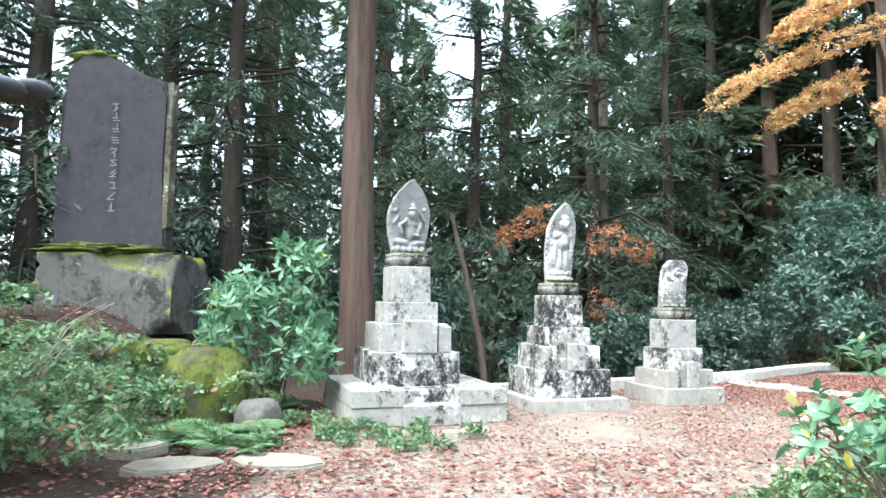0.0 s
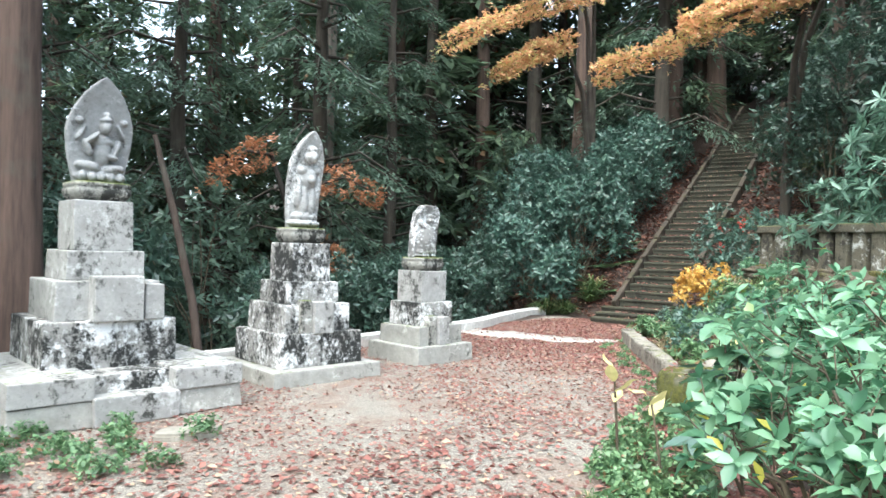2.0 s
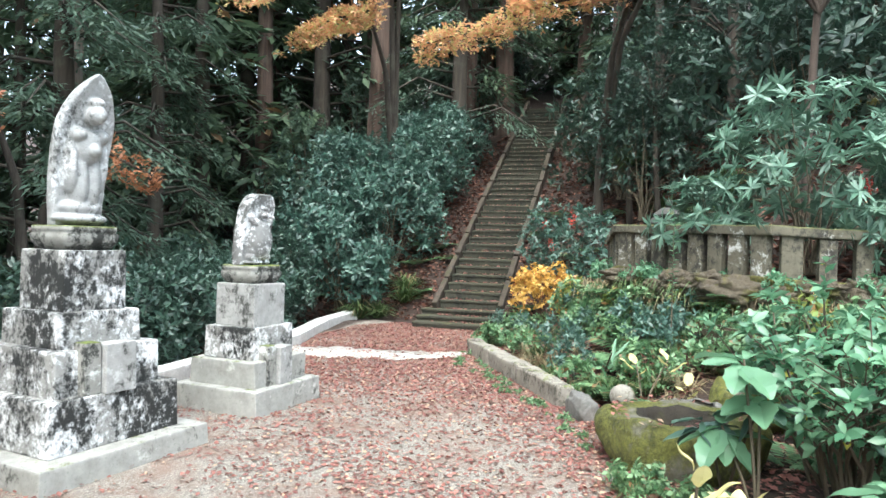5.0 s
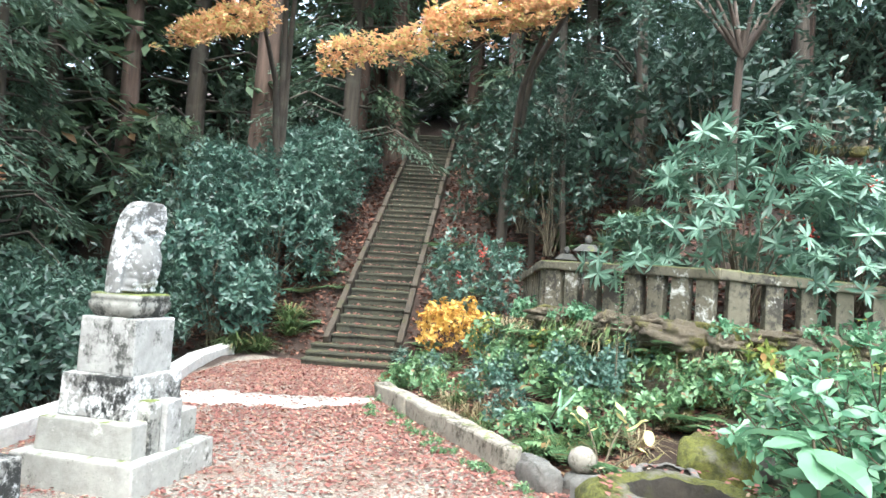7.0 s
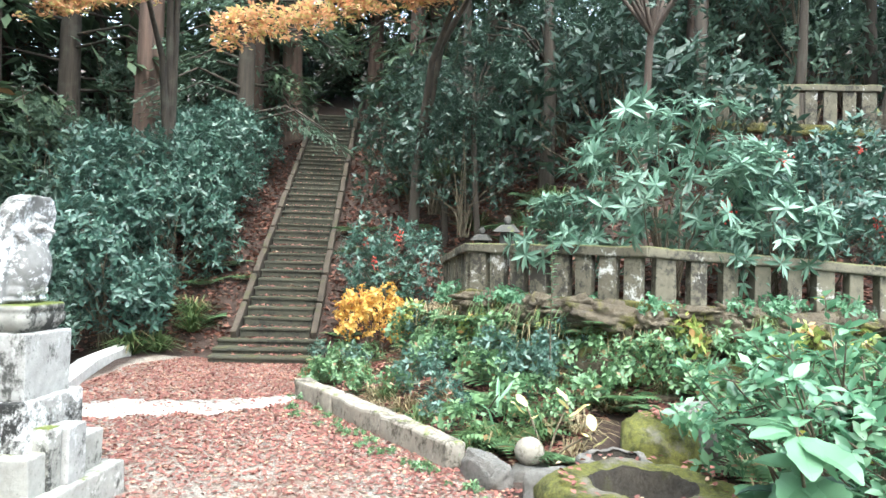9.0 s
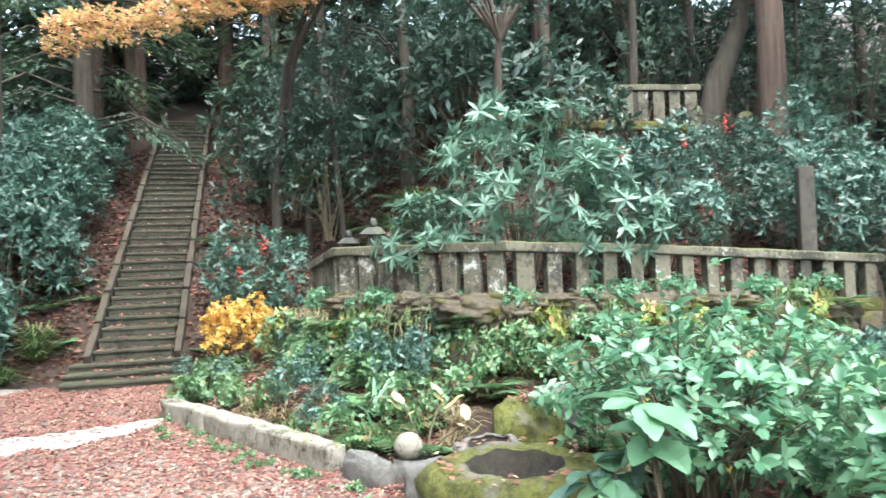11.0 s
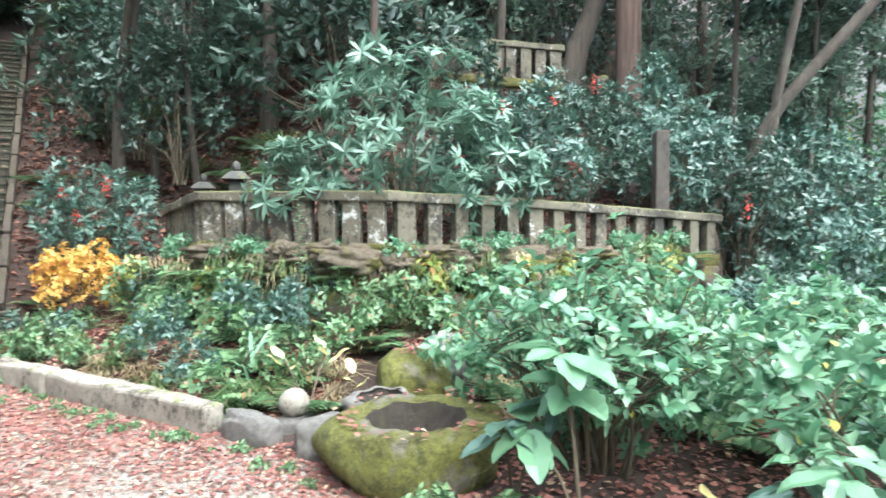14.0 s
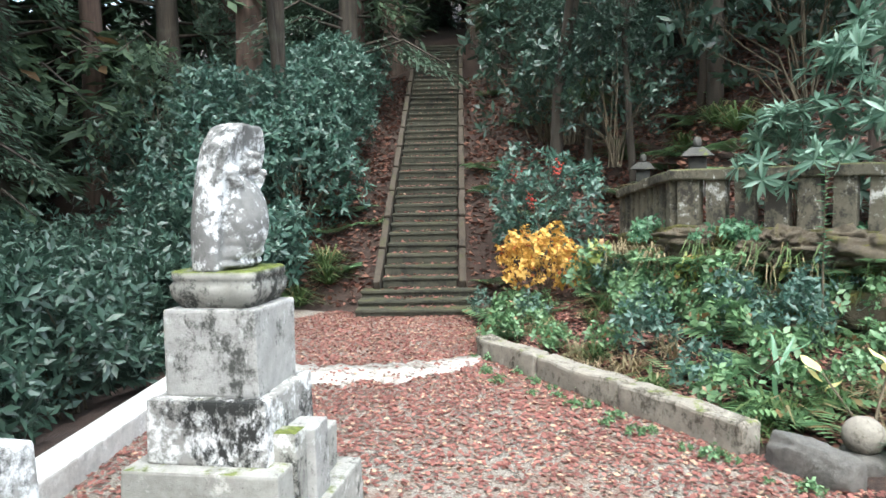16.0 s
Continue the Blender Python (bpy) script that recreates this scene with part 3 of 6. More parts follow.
def stone_fence(name, pts, counts, height, label):
    e = thing(name, 0, 0, 0, 0, label, "stone fence")
    s = 0
    for (xa, ya, za), (xb, yb, zb), n in zip(pts, pts[1:], counts):
        ln = math.hypot(xb - xa, yb - ya)
        az = math.degrees(math.atan2(yb - ya, xb - xa))
        tilt = -math.degrees(math.atan2(zb - za, ln))
        bmb = rough_block((ln + 0.08, 0.21, 0.12), s, 0.011, (20, 2, 2), 0.02)
        bmb.transform(Matrix.Translation((0, 0, -0.12)))
        bmb.transform(pose((xa + xb) / 2, (ya + yb) / 2, (za + zb) / 2, 0, tilt, az))
        part("rail", bmb, FENCE, e)
        bmb = rough_block((ln + 0.1, 0.22, 0.2), s + 9, 0.024, (22, 3, 3), 0.05)
        bmb.transform(Matrix.Translation((0, 0, -height - 0.185)))
        bmb.transform(pose((xa + xb) / 2, (ya + yb) / 2, (za + zb) / 2, 0, tilt, az))
        part("coping", bmb, COPING, e)
        for i in range(n):
            f = (i + 0.5) / n
            big = 1.0 + 0.12 * noise.noise(Vector((s, i, 0.5)))
            wd = (0.12, 0.205, 0.175, 0.175)[min(s, 3)] * (1.25 if i == 0 else 1.0)
            bmb = block((wd * big, 0.13, height - 0.1), (0, 0, -height), 0.012, 0.006, 0, 1, s * 20 + i)
            bmb.transform(pose(xa + (xb - xa) * f, ya + (yb - ya) * f, za + (zb - za) * f, 0, 0, az + 2 * noise.noise(Vector((i, s, 2.2)))))
            part("post", bmb, FENCE, e)
        s += 1
    return e


stone_fence("stone_fence", FL, (9, 8, 5, 10), 0.62, "mossy lichen-stained stone fence with square posts on a terrace")
wall = thing("terrace_wall", 0, 0, 0, 0, "mossy rubble retaining wall below the stone fence", "retaining wall", kind="structure")
s = 0
for (xa, ya, za), (xb, yb, zb) in zip(FL, FL[1:]):
    ln = math.hypot(xb - xa, yb - ya)
    ux, uy = (xb - xa) / ln, (yb - ya) / ln
    nx, ny = uy, -ux
    if nx > 0:
        nx, ny = -nx, -ny
    n = max(2, round(ln / 0.42))
    for row in range(3):
        for i in range(n):
            f = (i + 0.5 + 0.4 * (row % 2) - 0.2) / n
            z = za + (zb - za) * f - 0.62 - 0.16 - 0.2 - row * 0.36 + 0.06 * noise.noise(Vector((s * 3.3, row, 0)))
            s += 1
            bmb = rock((0.30 + 0.08 * noise.noise(Vector((s * 1.7, 0, 5))), 0.22, 0.24), (0, 0, 0), s, 0.55, 3, 1.9, 0.3)
            bmb.transform(pose(xa + (xb - xa) * f + nx * (0.03 + 0.15 * row), ya + (yb - ya) * f + ny * (0.03 + 0.15 * row), z, 0, 0, math.degrees(math.atan2(uy, ux))))
            part("stone", bmb, WALLSTONE, wall, smooth=True)

# ---- the three stone monuments ----


def statue_mesh(w, h, t, kind, curl):
    """A worn carved figure in relief before a slab whose top curls forward, as one plain mesh."""
    def half(f):
        if kind == "seated":
            return w * (0.36 + 0.14 * math.sin(math.pi * min(1, f / 0.5) * 0.5)) if f < 0.5 else w * 0.5 * max(0.0, 1 - ((f - 0.5) / 0.5) ** 1.75) ** 0.8
        if kind == "standing":
            return w * (0.43 + 0.07 * math.sin(math.pi * min(1, f / 0.6) * 0.5)) if f < 0.6 else w * 0.5 * max(0.0, 1 - ((f - 0.6) / 0.4) ** 2.0) ** 0.8
        return w * 0.5 if f < 0.72 else w * 0.5 * max(0.0, 1 - ((f - 0.72) / 0.33) ** 2.4) ** 0.7

    def bend(f):
        return -curl * max(0.0, f) ** 2.2

    bm = bmesh.new()
    rings, cols, n = [], 24, 34
    for i in range(n + 1):
        f = i / n
        hw = max(half(f), 0.008)
        ring = []
        for j in range(cols):
            a = 2 * math.pi * j / cols
            sn = math.sin(a)
            y = t * 0.5 * abs(sn) ** 0.8 if sn > 0 else -t * 0.22 * abs(sn) ** 0.35 + t * 0.12 * abs(sn) ** 3
            ring.append(bm.verts.new((hw * math.cos(a), y * min(1, 0.3 + hw / (w * 0.4)) + bend(f), f * h)))
        rings.append(ring)
    for r0, r1 in zip(rings, rings[1:]):
        for j in range(cols):
            bm.faces.new((r0[j], r0[(j + 1) % cols], r1[(j + 1) % cols], r1[j]))
    bm.faces.new(list(reversed(rings[0])))
    bm.faces.new(rings[-1])

    def lump(x, z, rx, ry, rz, y=0.0, tilt=0.0):
        g = bmesh.ops.create_icosphere(bm, subdivisions=3, radius=1)
        m = Matrix.Translation((x * w, -t * (0.1 + y * (0.45 if kind == "many_armed" else 1.0)) + bend(z), z * h)) @ Matrix.Rotation(tilt, 4, "Y") @ Matrix.Diagonal((rx * w, ry * t * (0.62 if kind == "many_armed" else 1.0), rz * h, 1))
        bmesh.ops.transform(bm, matrix=m, verts=g["verts"])

    if kind == "seated":
        lump(0, 0.06, 0.37, 0.55, 0.05, 0.1)
        for q in range(5):
            lump(-0.28 + 0.14 * q, 0.055, 0.075, 0.3, 0.05, 0.45)
        lump(-0.17, 0.15, 0.19, 0.45, 0.055, 0.25, 0.2)
        lump(0.18, 0.14, 0.19, 0.45, 0.05, 0.25, -0.15)
        lump(0.02, 0.30, 0.14, 0.42, 0.14, 0.15)
        lump(0.02, 0.40, 0.19, 0.36, 0.06, 0.15)
        lump(0.05, 0.535, 0.085, 0.4, 0.065, 0.3, 0.15)
        lump(0.05, 0.60, 0.095, 0.38, 0.028, 0.28)
        lump(0.05, 0.645, 0.05, 0.3, 0.035, 0.2)
        lump(-0.20, 0.33, 0.045, 0.3, 0.09, 0.3, -0.35)
        lump(-0.14, 0.43, 0.04, 0.28, 0.08, 0.42, 0.75)
        lump(0.22, 0.34, 0.045, 0.3, 0.1, 0.25, 0.3)
        lump(0.16, 0.25, 0.1, 0.26, 0.028, 0.4, 0.3)
        lump(-0.29, 0.47, 0.035, 0.22, 0.08, 0.1, 0.5)
        lump(0.29, 0.50, 0.035, 0.22, 0.09, 0.1, -0.45)
        lump(0.33, 0.60, 0.05, 0.2, 0.03, 0.1)
        lump(-0.32, 0.58, 0.05, 0.2, 0.03, 0.1)
    elif kind == "standing":
        lump(0, 0.05, 0.46, 0.62, 0.045, 0.05)
        lump(0, 0.12, 0.38, 0.5, 0.06, 0.05)
        for sx in (-1, 1):
            lump(sx * 0.11, 0.30, 0.15, 0.40, 0.20, 0.12, sx * 0.04)
            lump(sx * 0.27, 0.40, 0.09, 0.35, 0.19, 0.1, sx * 0.06)
            lump(sx * 0.20, 0.60, 0.13, 0.32, 0.05, 0.1, sx * 0.35)
        lump(0, 0.52, 0.24, 0.38, 0.12, 0.12)
        lump(0, 0.50, 0.12, 0.25, 0.05, 0.4)
        lump(0, 0.73, 0.15, 0.42, 0.065, 0.2)
        lump(0, 0.805, 0.11, 0.32, 0.04, 0.12)
    else:
        lump(0, 0.04, 0.46, 0.5, 0.04, 0.05)
        lump(0, 0.34, 0.36, 0.75, 0.32, 0.1)
        lump(0, 0.40, 0.15, 0.38, 0.22, 0.15)
        lump(0, 0.56, 0.22, 0.34, 0.05, 0.15)
        lump(0, 0.71, 0.10, 0.38, 0.06, 0.25)
        lump(0, 0.79, 0.11, 0.3, 0.035, 0.2)
        for sx in (-1, 1):
            lump(sx * 0.25, 0.60, 0.05, 0.3, 0.10, 0.15, sx * 0.7)
            lump(sx * 0.34, 0.68, 0.06, 0.25, 0.035, 0.15)
            lump(sx * 0.22, 0.44, 0.05, 0.3, 0.10, 0.2, -sx * 0.5)
            lump(sx * 0.10, 0.46, 0.07, 0.25, 0.03, 0.4)
            lump(sx * 0.32, 0.42, 0.05, 0.25, 0.06, 0.15)
            lump(sx * 0.27, 0.12, 0.10, 0.36, 0.06, 0.2)
            lump(sx * 0.27, 0.20, 0.065, 0.3, 0.045, 0.25)
            lump(sx * 0.09, 0.13, 0.08, 0.3, 0.08, 0.2)
    for v in bm.verts:
        v.co += noise.noise_vector(v.co * 14) * 0.005 + noise.noise_vector(v.co * 40) * 0.002
    return bm


def lotus_mesh(r, h, petals=8):
    """Low lotus seat: a rounded bowl with a ring of broad petals and a flat rim."""
    n, prof = 48, [(0.66, 0.0), (0.82, 0.06), (0.97, 0.35), (1.0, 0.62), (0.96, 0.74), (0.99, 0.78), (0.99, 0.97), (0.95, 1.0), (0.0, 1.0)]
    bm = bmesh.new()
    rings = []
    for k, z in prof:
        ring = []
        for j in range(n):
            a = 2 * math.pi * j / n
            pet = 1 + (0.07 * abs(math.cos(a * petals / 2)) - 0.03 if 0.02 < z < 0.7 else 0)
            sq = 1 / max(abs(math.cos(a)), abs(math.sin(a)), 0.78)
            rr = max(r * k * pet * sq * 0.9, 0.001)
            ring.append(bm.verts.new((rr * math.cos(a), rr * math.sin(a), z * h)))
        rings.append(ring)
    for r0, r1 in zip(rings, rings[1:]):
        for j in range(n):
            bm.faces.new((r0[j], r0[(j + 1) % n], r1[(j + 1) % n], r1[j]))
    bm.faces.new(list(reversed(rings[0])))
    return bm


def monument(x, y, z, rz, tiers, lotus, figure, label, mats, stone, extra=None, back=(0.0, 0.0)):
    """Tiered stone pedestal with lotus seat and figure; x, y is the middle, the front faces -y before the turn."""
    e = thing("stone_monument", x, y, z, rz, label, "monument", "stone monuments beside the path")
    h = 0.0
    for i, (w, t) in enumerate(tiers):
        part("plinth" if i == 0 else "tier", block((w, w, t + 0.004), (back[0], back[1], h) if i else (0, 0, 0), 0.016, 0.006, 0, 0.985, i + x), mats[i], e)
        h += t
    part("lotus_seat", lotus_mesh(*lotus), SEATSTONE, e, "mossy carved lotus seat", True).location = (*back, h)
    h += lotus[1]
    w, hh, t, kind, curl = figure
    st = part("statue", statue_mesh(w, hh, t, kind, curl), stone, e, "pale worn carved figure before a pointed slab", True)
    st.location = (*back, h - 0.004)
    rm = st.modifiers.new("weathered", "REMESH")
    rm.mode, rm.voxel_size, rm.use_smooth_shade = "VOXEL", 0.009, True
    sm = st.modifiers.new("worn", "SMOOTH")
    sm.factor, sm.iterations = 0.5, 3
    if extra:
        extra(e)
    return e


def offering(e, y, z, w, h, side):
    """Offering slab with a narrower vase stone beside it."""
    part("offering_stone", block((w, 0.16, h), (0, y, z), 0.012, 0.005, seed=2), GRANITE, e)
    part("vase_stone", block((0.13, 0.13, h * 1.04), (side * (w * 0.5 + 0.075), y + 0.02, z), 0.012, 0.005, seed=5), SEATSTONE, e)


def tall_extra(e):
    for sx in (-1, 1):
        part("plinth", block((0.62, 1.84, 0.19), (sx * 0.64, -0.04, 0.22), 0.014, 0.008, seed=sx + 4), GRANITE, e)
    part("plinth", block((0.68, 0.62, 0.17), (0, -0.5, 0.22), 0.014, 0.006, seed=9), BLACKENED, e)
    part("front_step", block((0.70, 0.3, 0.24), (0, -0.86, 0.0), 0.014, 0.008, seed=12), GRANITE, e)
    part("offering_stone", block((0.42, 0.2, 0.40), (0.0, -0.40, 0.80), 0.014, 0.005, seed=3), GRANITE, e)
    part("vase_stone", block((0.17, 0.17, 0.33), (0.32, -0.38, 0.80), 0.014, 0.005, seed=8), GRANITE, e)


monument(-0.41, 8.83, 0, 19, [(1.92, 0.22), (1.14, 0.58), (0.90, 0.35), (0.68, 0.27), (0.525, 0.46)], (0.275, 0.18), (0.60, 0.98, 0.2, "seated", 0.22),
         "tall tiered granite monument with a seated carved figure on top", [CONCRETE, BLACKENED, GRANITE, GRANITE, GRANITE], STATUE_GREY, tall_extra, (-0.03, 0.13))
monument(1.67, 9.72, -0.06, 18, [(1.42, 0.22), (1.08, 0.37), (0.87, 0.32), (0.67, 0.25), (0.515, 0.45)], (0.255, 0.18), (0.46, 1.14, 0.26, "standing", 0.24),
         "tiered lichen-blackened stone monument with a standing carved figure", [CONCRETE, BLACKENED, BLACKENED, BLACKENED, BLACKENED], STATUE, lambda e: offering(e, -0.47, 0.59, 0.25, 0.36, -1))
monument(3.52, 10.31, -0.08, 20, [(1.04, 0.315), (0.81, 0.25), (0.62, 0.31), (0.485, 0.42)], (0.25, 0.19), (0.45, 0.72, 0.32, "many_armed", 0.11),
         "small tiered stone monument with a many-armed carved figure", [CONCRETE, CONCRETE, BLACKENED, GRANITE], STATUE_BLOTCHY, lambda e: offering(e, -0.38, 0.315, 0.19, 0.38, -1))

# ---- water basin and stones at the kerb's end ----


def basin(x, y, z, ro, ri, h, depth, label, mat, seed):
    e = thing("stone_basin", x, y, z, 0, label, "basin")
    n = 72
    prof = [(0.84, -0.1), (0.93, 0.1), (0.98, 0.3), (1.0, 0.5), (1.0, 0.68), (0.97, 0.83), (0.91, 0.94), (0.82, 1.0), (0.72, 1.0), (0.63, 0.98)]
    bm = bmesh.new()
    rings = []
    for k, q in prof + [(ri / ro, 0.98), (ri / ro * 0.95, 0.9), (ri / ro * 0.84, 1 - 0.55 * depth / h), (ri / ro * 0.62, 1 - 0.92 * depth / h), (0.02, 1 - depth / h - 0.03)]:
        ring = []
        for j in range(n):
            a = 2 * math.pi * j / n
            d = Vector((math.cos(a), math.sin(a), q * 0.8))
            wob = 1 + (0.05 + 0.14 * max(0.0, (k - ri / ro) / (1 - ri / ro))) * noise.noise(d * 1.3 + Vector((seed, 0, 0))) + 0.035 * noise.noise(d * 4.5) + 0.015 * noise.noise(d * 14)
            ring.append(bm.verts.new((ro * k * wob * math.cos(a), ro * k * wob * math.sin(a), h * q + 0.03 * noise.noise(d * 2.2 + Vector((seed, 3, 0))) + 0.012 * noise.noise(d * 9))))
        rings.append(ring)
    for r0, r1 in zip(rings, rings[1:]):
        for j in range(n):
            bm.faces.new((r0[j], r0[(j + 1) % n], r1[(j + 1) % n], r1[j]))
    bm.faces.new(rings[-1])
    bm.faces.index_update()
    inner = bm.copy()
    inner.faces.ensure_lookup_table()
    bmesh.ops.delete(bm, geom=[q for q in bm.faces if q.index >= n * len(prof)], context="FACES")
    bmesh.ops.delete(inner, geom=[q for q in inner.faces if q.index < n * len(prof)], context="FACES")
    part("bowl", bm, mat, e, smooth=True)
    part("hollow", inner, HOLLOW, e, "dark mossy hollow", True)
    wat = bmesh.new()
    bmesh.ops.create_circle(wat, cap_ends=True, segments=32, radius=ri * 0.68)
    part("water", wat, WATER, e, "dark still water with rotting leaves").location = (0, 0, h - depth * 0.95)
    return e


big_basin = basin(5.06, 6.43, 0, 0.62, 0.34, 0.37, 0.25, "large moss-covered stone water basin with leaves on its rim", BASIN, 2)
small_basin = basin(6.0, 6.75, 0.05, 0.30, 0.21, 0.2, 0.09, "small round stone basin behind the mossy one", ROCKMAT, 5)


def boulder(x, y, z, radii, mat, label, seed, rz=0, name="boulder", flat=0.15, roughness=0.25):
    ob = part(name, rock(radii, (0, 0, 0), seed, roughness, 4, 1.5, flat), mat, None, label, True)
    ob.matrix_world = pose(x, y, z, 0, 0, rz)
    return tagged(ob, category="rock")


boulder(5.68, 7.72, 0.05, (0.36, 0.13, 0.18), ROCKMAT, "long grey rock lying at the end of the kerb", 3, 52)
boulder(5.42, 7.12, 0.02, (0.26, 0.24, 0.26), ROCKMAT, "grey rock beside the mossy basin", 7, 20)
boulder(6.75, 6.5, 0.16, (0.44, 0.38, 0.33), BASIN, "mossy boulder with dry leaves below the terrace wall", 8, 10)
boulder(7.2, 6.2, 0.26, (0.32, 0.24, 0.3), ROCKMAT, "pale grey rock behind the mossy boulder", 18, 30)
ball = part("stone_ball", rock((0.125, 0.125, 0.12), (0, 0, 0), 1, 0.03, 4), KERB, None, "smooth round grey stone resting beside the kerb", True)
ball.matrix_world = pose(5.98, 7.45, 0.2)
tagged(ball, category="stone ball")
boulder(6.0, 7.45, 0.0, (0.2, 0.16, 0.12), ROCKMAT, "flat grey stone under the stone ball", 9)

# ---- shrubs round the path ----
shrub("laurel_shrub", -2.15, 8.6, 0.15, (1.0, 0.85, 1.2), 520, 6, 0.17, 0.055, BUSH, "leafy green laurel shrub beside the tall monument", 11)
shrub("low_shrub", -3.3, 5.4, 0.1, (1.3, 0.9, 0.5), 700, 5, 0.07, 0.035, FERN, "low spreading green shrub beside the flagstones", 12)
shrub("low_shrub", -4.6, 6.6, 0.2, (1.2, 0.9, 0.55), 500, 5, 0.07, 0.035, FERN, "low spreading green shrub below the slate tablet", 13)
garden = "bright green garden shrub with open twigs beside the path"
twiggy("garden_shrub", 2.75, 3.5, 0.0, 0.8, 1.2, 26, 7, 0.1, 0.052, BUSH, garden, 14)
twiggy("garden_shrub", 3.95, 4.0, 0.0, 0.9, 1.12, 19, 6, 0.115, 0.06, BUSH, garden, 15)
twiggy("garden_shrub", 4.95, 5.2, 0.05, 0.88, 1.36, 30, 8, 0.1, 0.048, BUSH, "bright green leafy shrub beside the mossy basin", 16)
twiggy("garden_shrub", 5.4, 3.6, 0.05, 1.05, 0.88, 15, 6, 0.115, 0.06, BUSH, "bright green open-twigged shrub in the planted bed", 17)
twiggy("garden_shrub", 4.2, 2.2, 0.0, 1.2, 0.95, 20, 6, 0.12, 0.06, BUSH, "bright green open-twigged shrub in the planted bed", 18)
twiggy("garden_shrub", 6.4, 4.5, 0.1, 0.9, 1.0, 20, 6, 0.10, 0.045, FERN, "leafy green shrub before the mossy wall", 19)
twiggy("garden_shrub", 6.6, 2.4, 0.1, 1.1, 1.0, 22, 6, 0.11, 0.05, BUSH, "leafy green shrub in the planted bed", 20)
shrub("rhododendron", 9.05, 6.65, gz(9.3, 6.7), (1.05, 1.25, 1.4), 190, 13, 0.21, 0.046, RHODO, "tall rhododendron with whorled grey-green leaves behind the fence", 21, stem=8, spread=(52, 98), along=0.12, lobes=16)
shrub("rhododendron", 9.0, 7.9, gz(9.2, 8.0), (0.75, 0.85, 0.75), 90, 12, 0.2, 0.044, RHODO, "rhododendron with whorled leaves leaning over the fence", 22, stem=8, spread=(52, 98), along=0.12)
shrub("rhododendron", 9.3, 5.6, gz(9.5, 5.6), (0.8, 0.8, 0.95), 90, 12, 0.19, 0.042, RHODO, "rhododendron with whorled leaves beside a taller one", 23, stem=8, spread=(52, 98), along=0.12)
shrub("oleander", 9.55, 1.75, gz(9.55, 1.75), (0.55, 0.6, 0.5), 110, 8, 0.17, 0.018, RHODO, "narrow-leaved silvery shrub at the end of the fence", 24, stem=6, spread=(30, 80), along=0.6)
for i, (px, py, rx, rz_) in enumerate([(10.0, 5.0, 1.1, 1.2), (11.1, 4.0, 1.0, 1.2), (11.3, 5.6, 1.1, 0.8), (12.0, 3.8, 1.3, 1.2), (11.6, 2.2, 1.1, 1.3), (12.6, 1.2, 1.4, 1.5)]):
    shrub("evergreen_shrub", px, py, gz(px, py), (rx, rx, rz_), 420, 6, 0.14, 0.05, DARKLEAF if i % 2 else CAMELLIA, "dense dark evergreen shrub on the terrace", 30 + i, group="evergreen shrubs on the hillside", simple=True)
for i, (px, py, rx, rz_) in enumerate([(10.4, 0.4, 1.2, 1.1), (9.6, -0.6, 1.0, 0.8), (12.2, -0.8, 1.4, 1.5), (11.0, -2.2, 1.4, 1.2), (13.8, -2.4, 1.6, 1.6), (9.3, 1.6, 0.9, 0.6), (8.2, 2.6, 0.9, 0.5), (7.6, 3.6, 0.8, 0.45)]):
    shrub("evergreen_shrub", px, py, gz(px, py), (rx, rx, rz_), 420, 6, 0.13, 0.055, (CAMELLIA, BUSH, DARKLEAF)[i % 3], "leafy evergreen shrub beside the wooden shelter", 40 + i, group="evergreen shrubs on the hillside", simple=True)
for i, (px, py, rx, rz_) in enumerate([(9.3, 16.3, 1.3, 1.75), (10.9, 16.6, 1.4, 2.0), (12.2, 17.1, 1.2, 1.7), (10.3, 18.2, 1.6, 2.3), (13.6, 18.1, 1.4, 1.7), (15.2, 18.9, 1.4, 1.6)]):
    shrub("camellia", px, py, gz(px, py), (rx, rx, rz_), 900, 6, 0.17, 0.062, CAMELLIA, "dense blue-green camellia beside the stone stairs", 50 + i, group="camellias beside the stairs", simple=i > 2)
for i, (px, py, rx, rz_) in enumerate([(7.2, 16.0, 1.2, 1.3), (5.4, 15.2, 1.2, 1.2), (3.8, 14.2, 1.2, 1.1), (6.3, 17.5, 1.5, 1.6), (4.4, 16.4, 1.4, 1.4), (2.2, 13.6, 1.1, 1.1), (8.2, 18.5, 1.5, 1.6), (4.7, 13.7, 0.9, 0.9), (6.7, 14.9, 0.9, 0.9), (3.1, 12.9, 0.8, 0.8), (5.8, 14.3, 0.8, 0.8)]):
    shrub("evergreen_shrub", px, py, gz(px, py) - 0.1, (rx, rx, rz_), 520, 6, 0.15, 0.055, DARKLEAF, "dark evergreen shrub on the slope below the path", 60 + i, simple=True, group="evergreen shrubs below the path")
shrub("maple_shrub", 9.75, 11.05, gz(9.75, 11.05) + 0.1, (0.66, 0.62, 0.58), 420, 6, 0.075, 0.05, YELLOW, "small maple with bright yellow autumn leaves", 71, lump=0.6, inner=0.2, foot=1.15)
shrub("nandina", 11.2, 11.6, gz(11.2, 11.6), (1.15, 1.1, 1.15), 520, 6, 0.12, 0.045, CAMELLIA, "dark green nandina with red berries beside the stairs", 72)
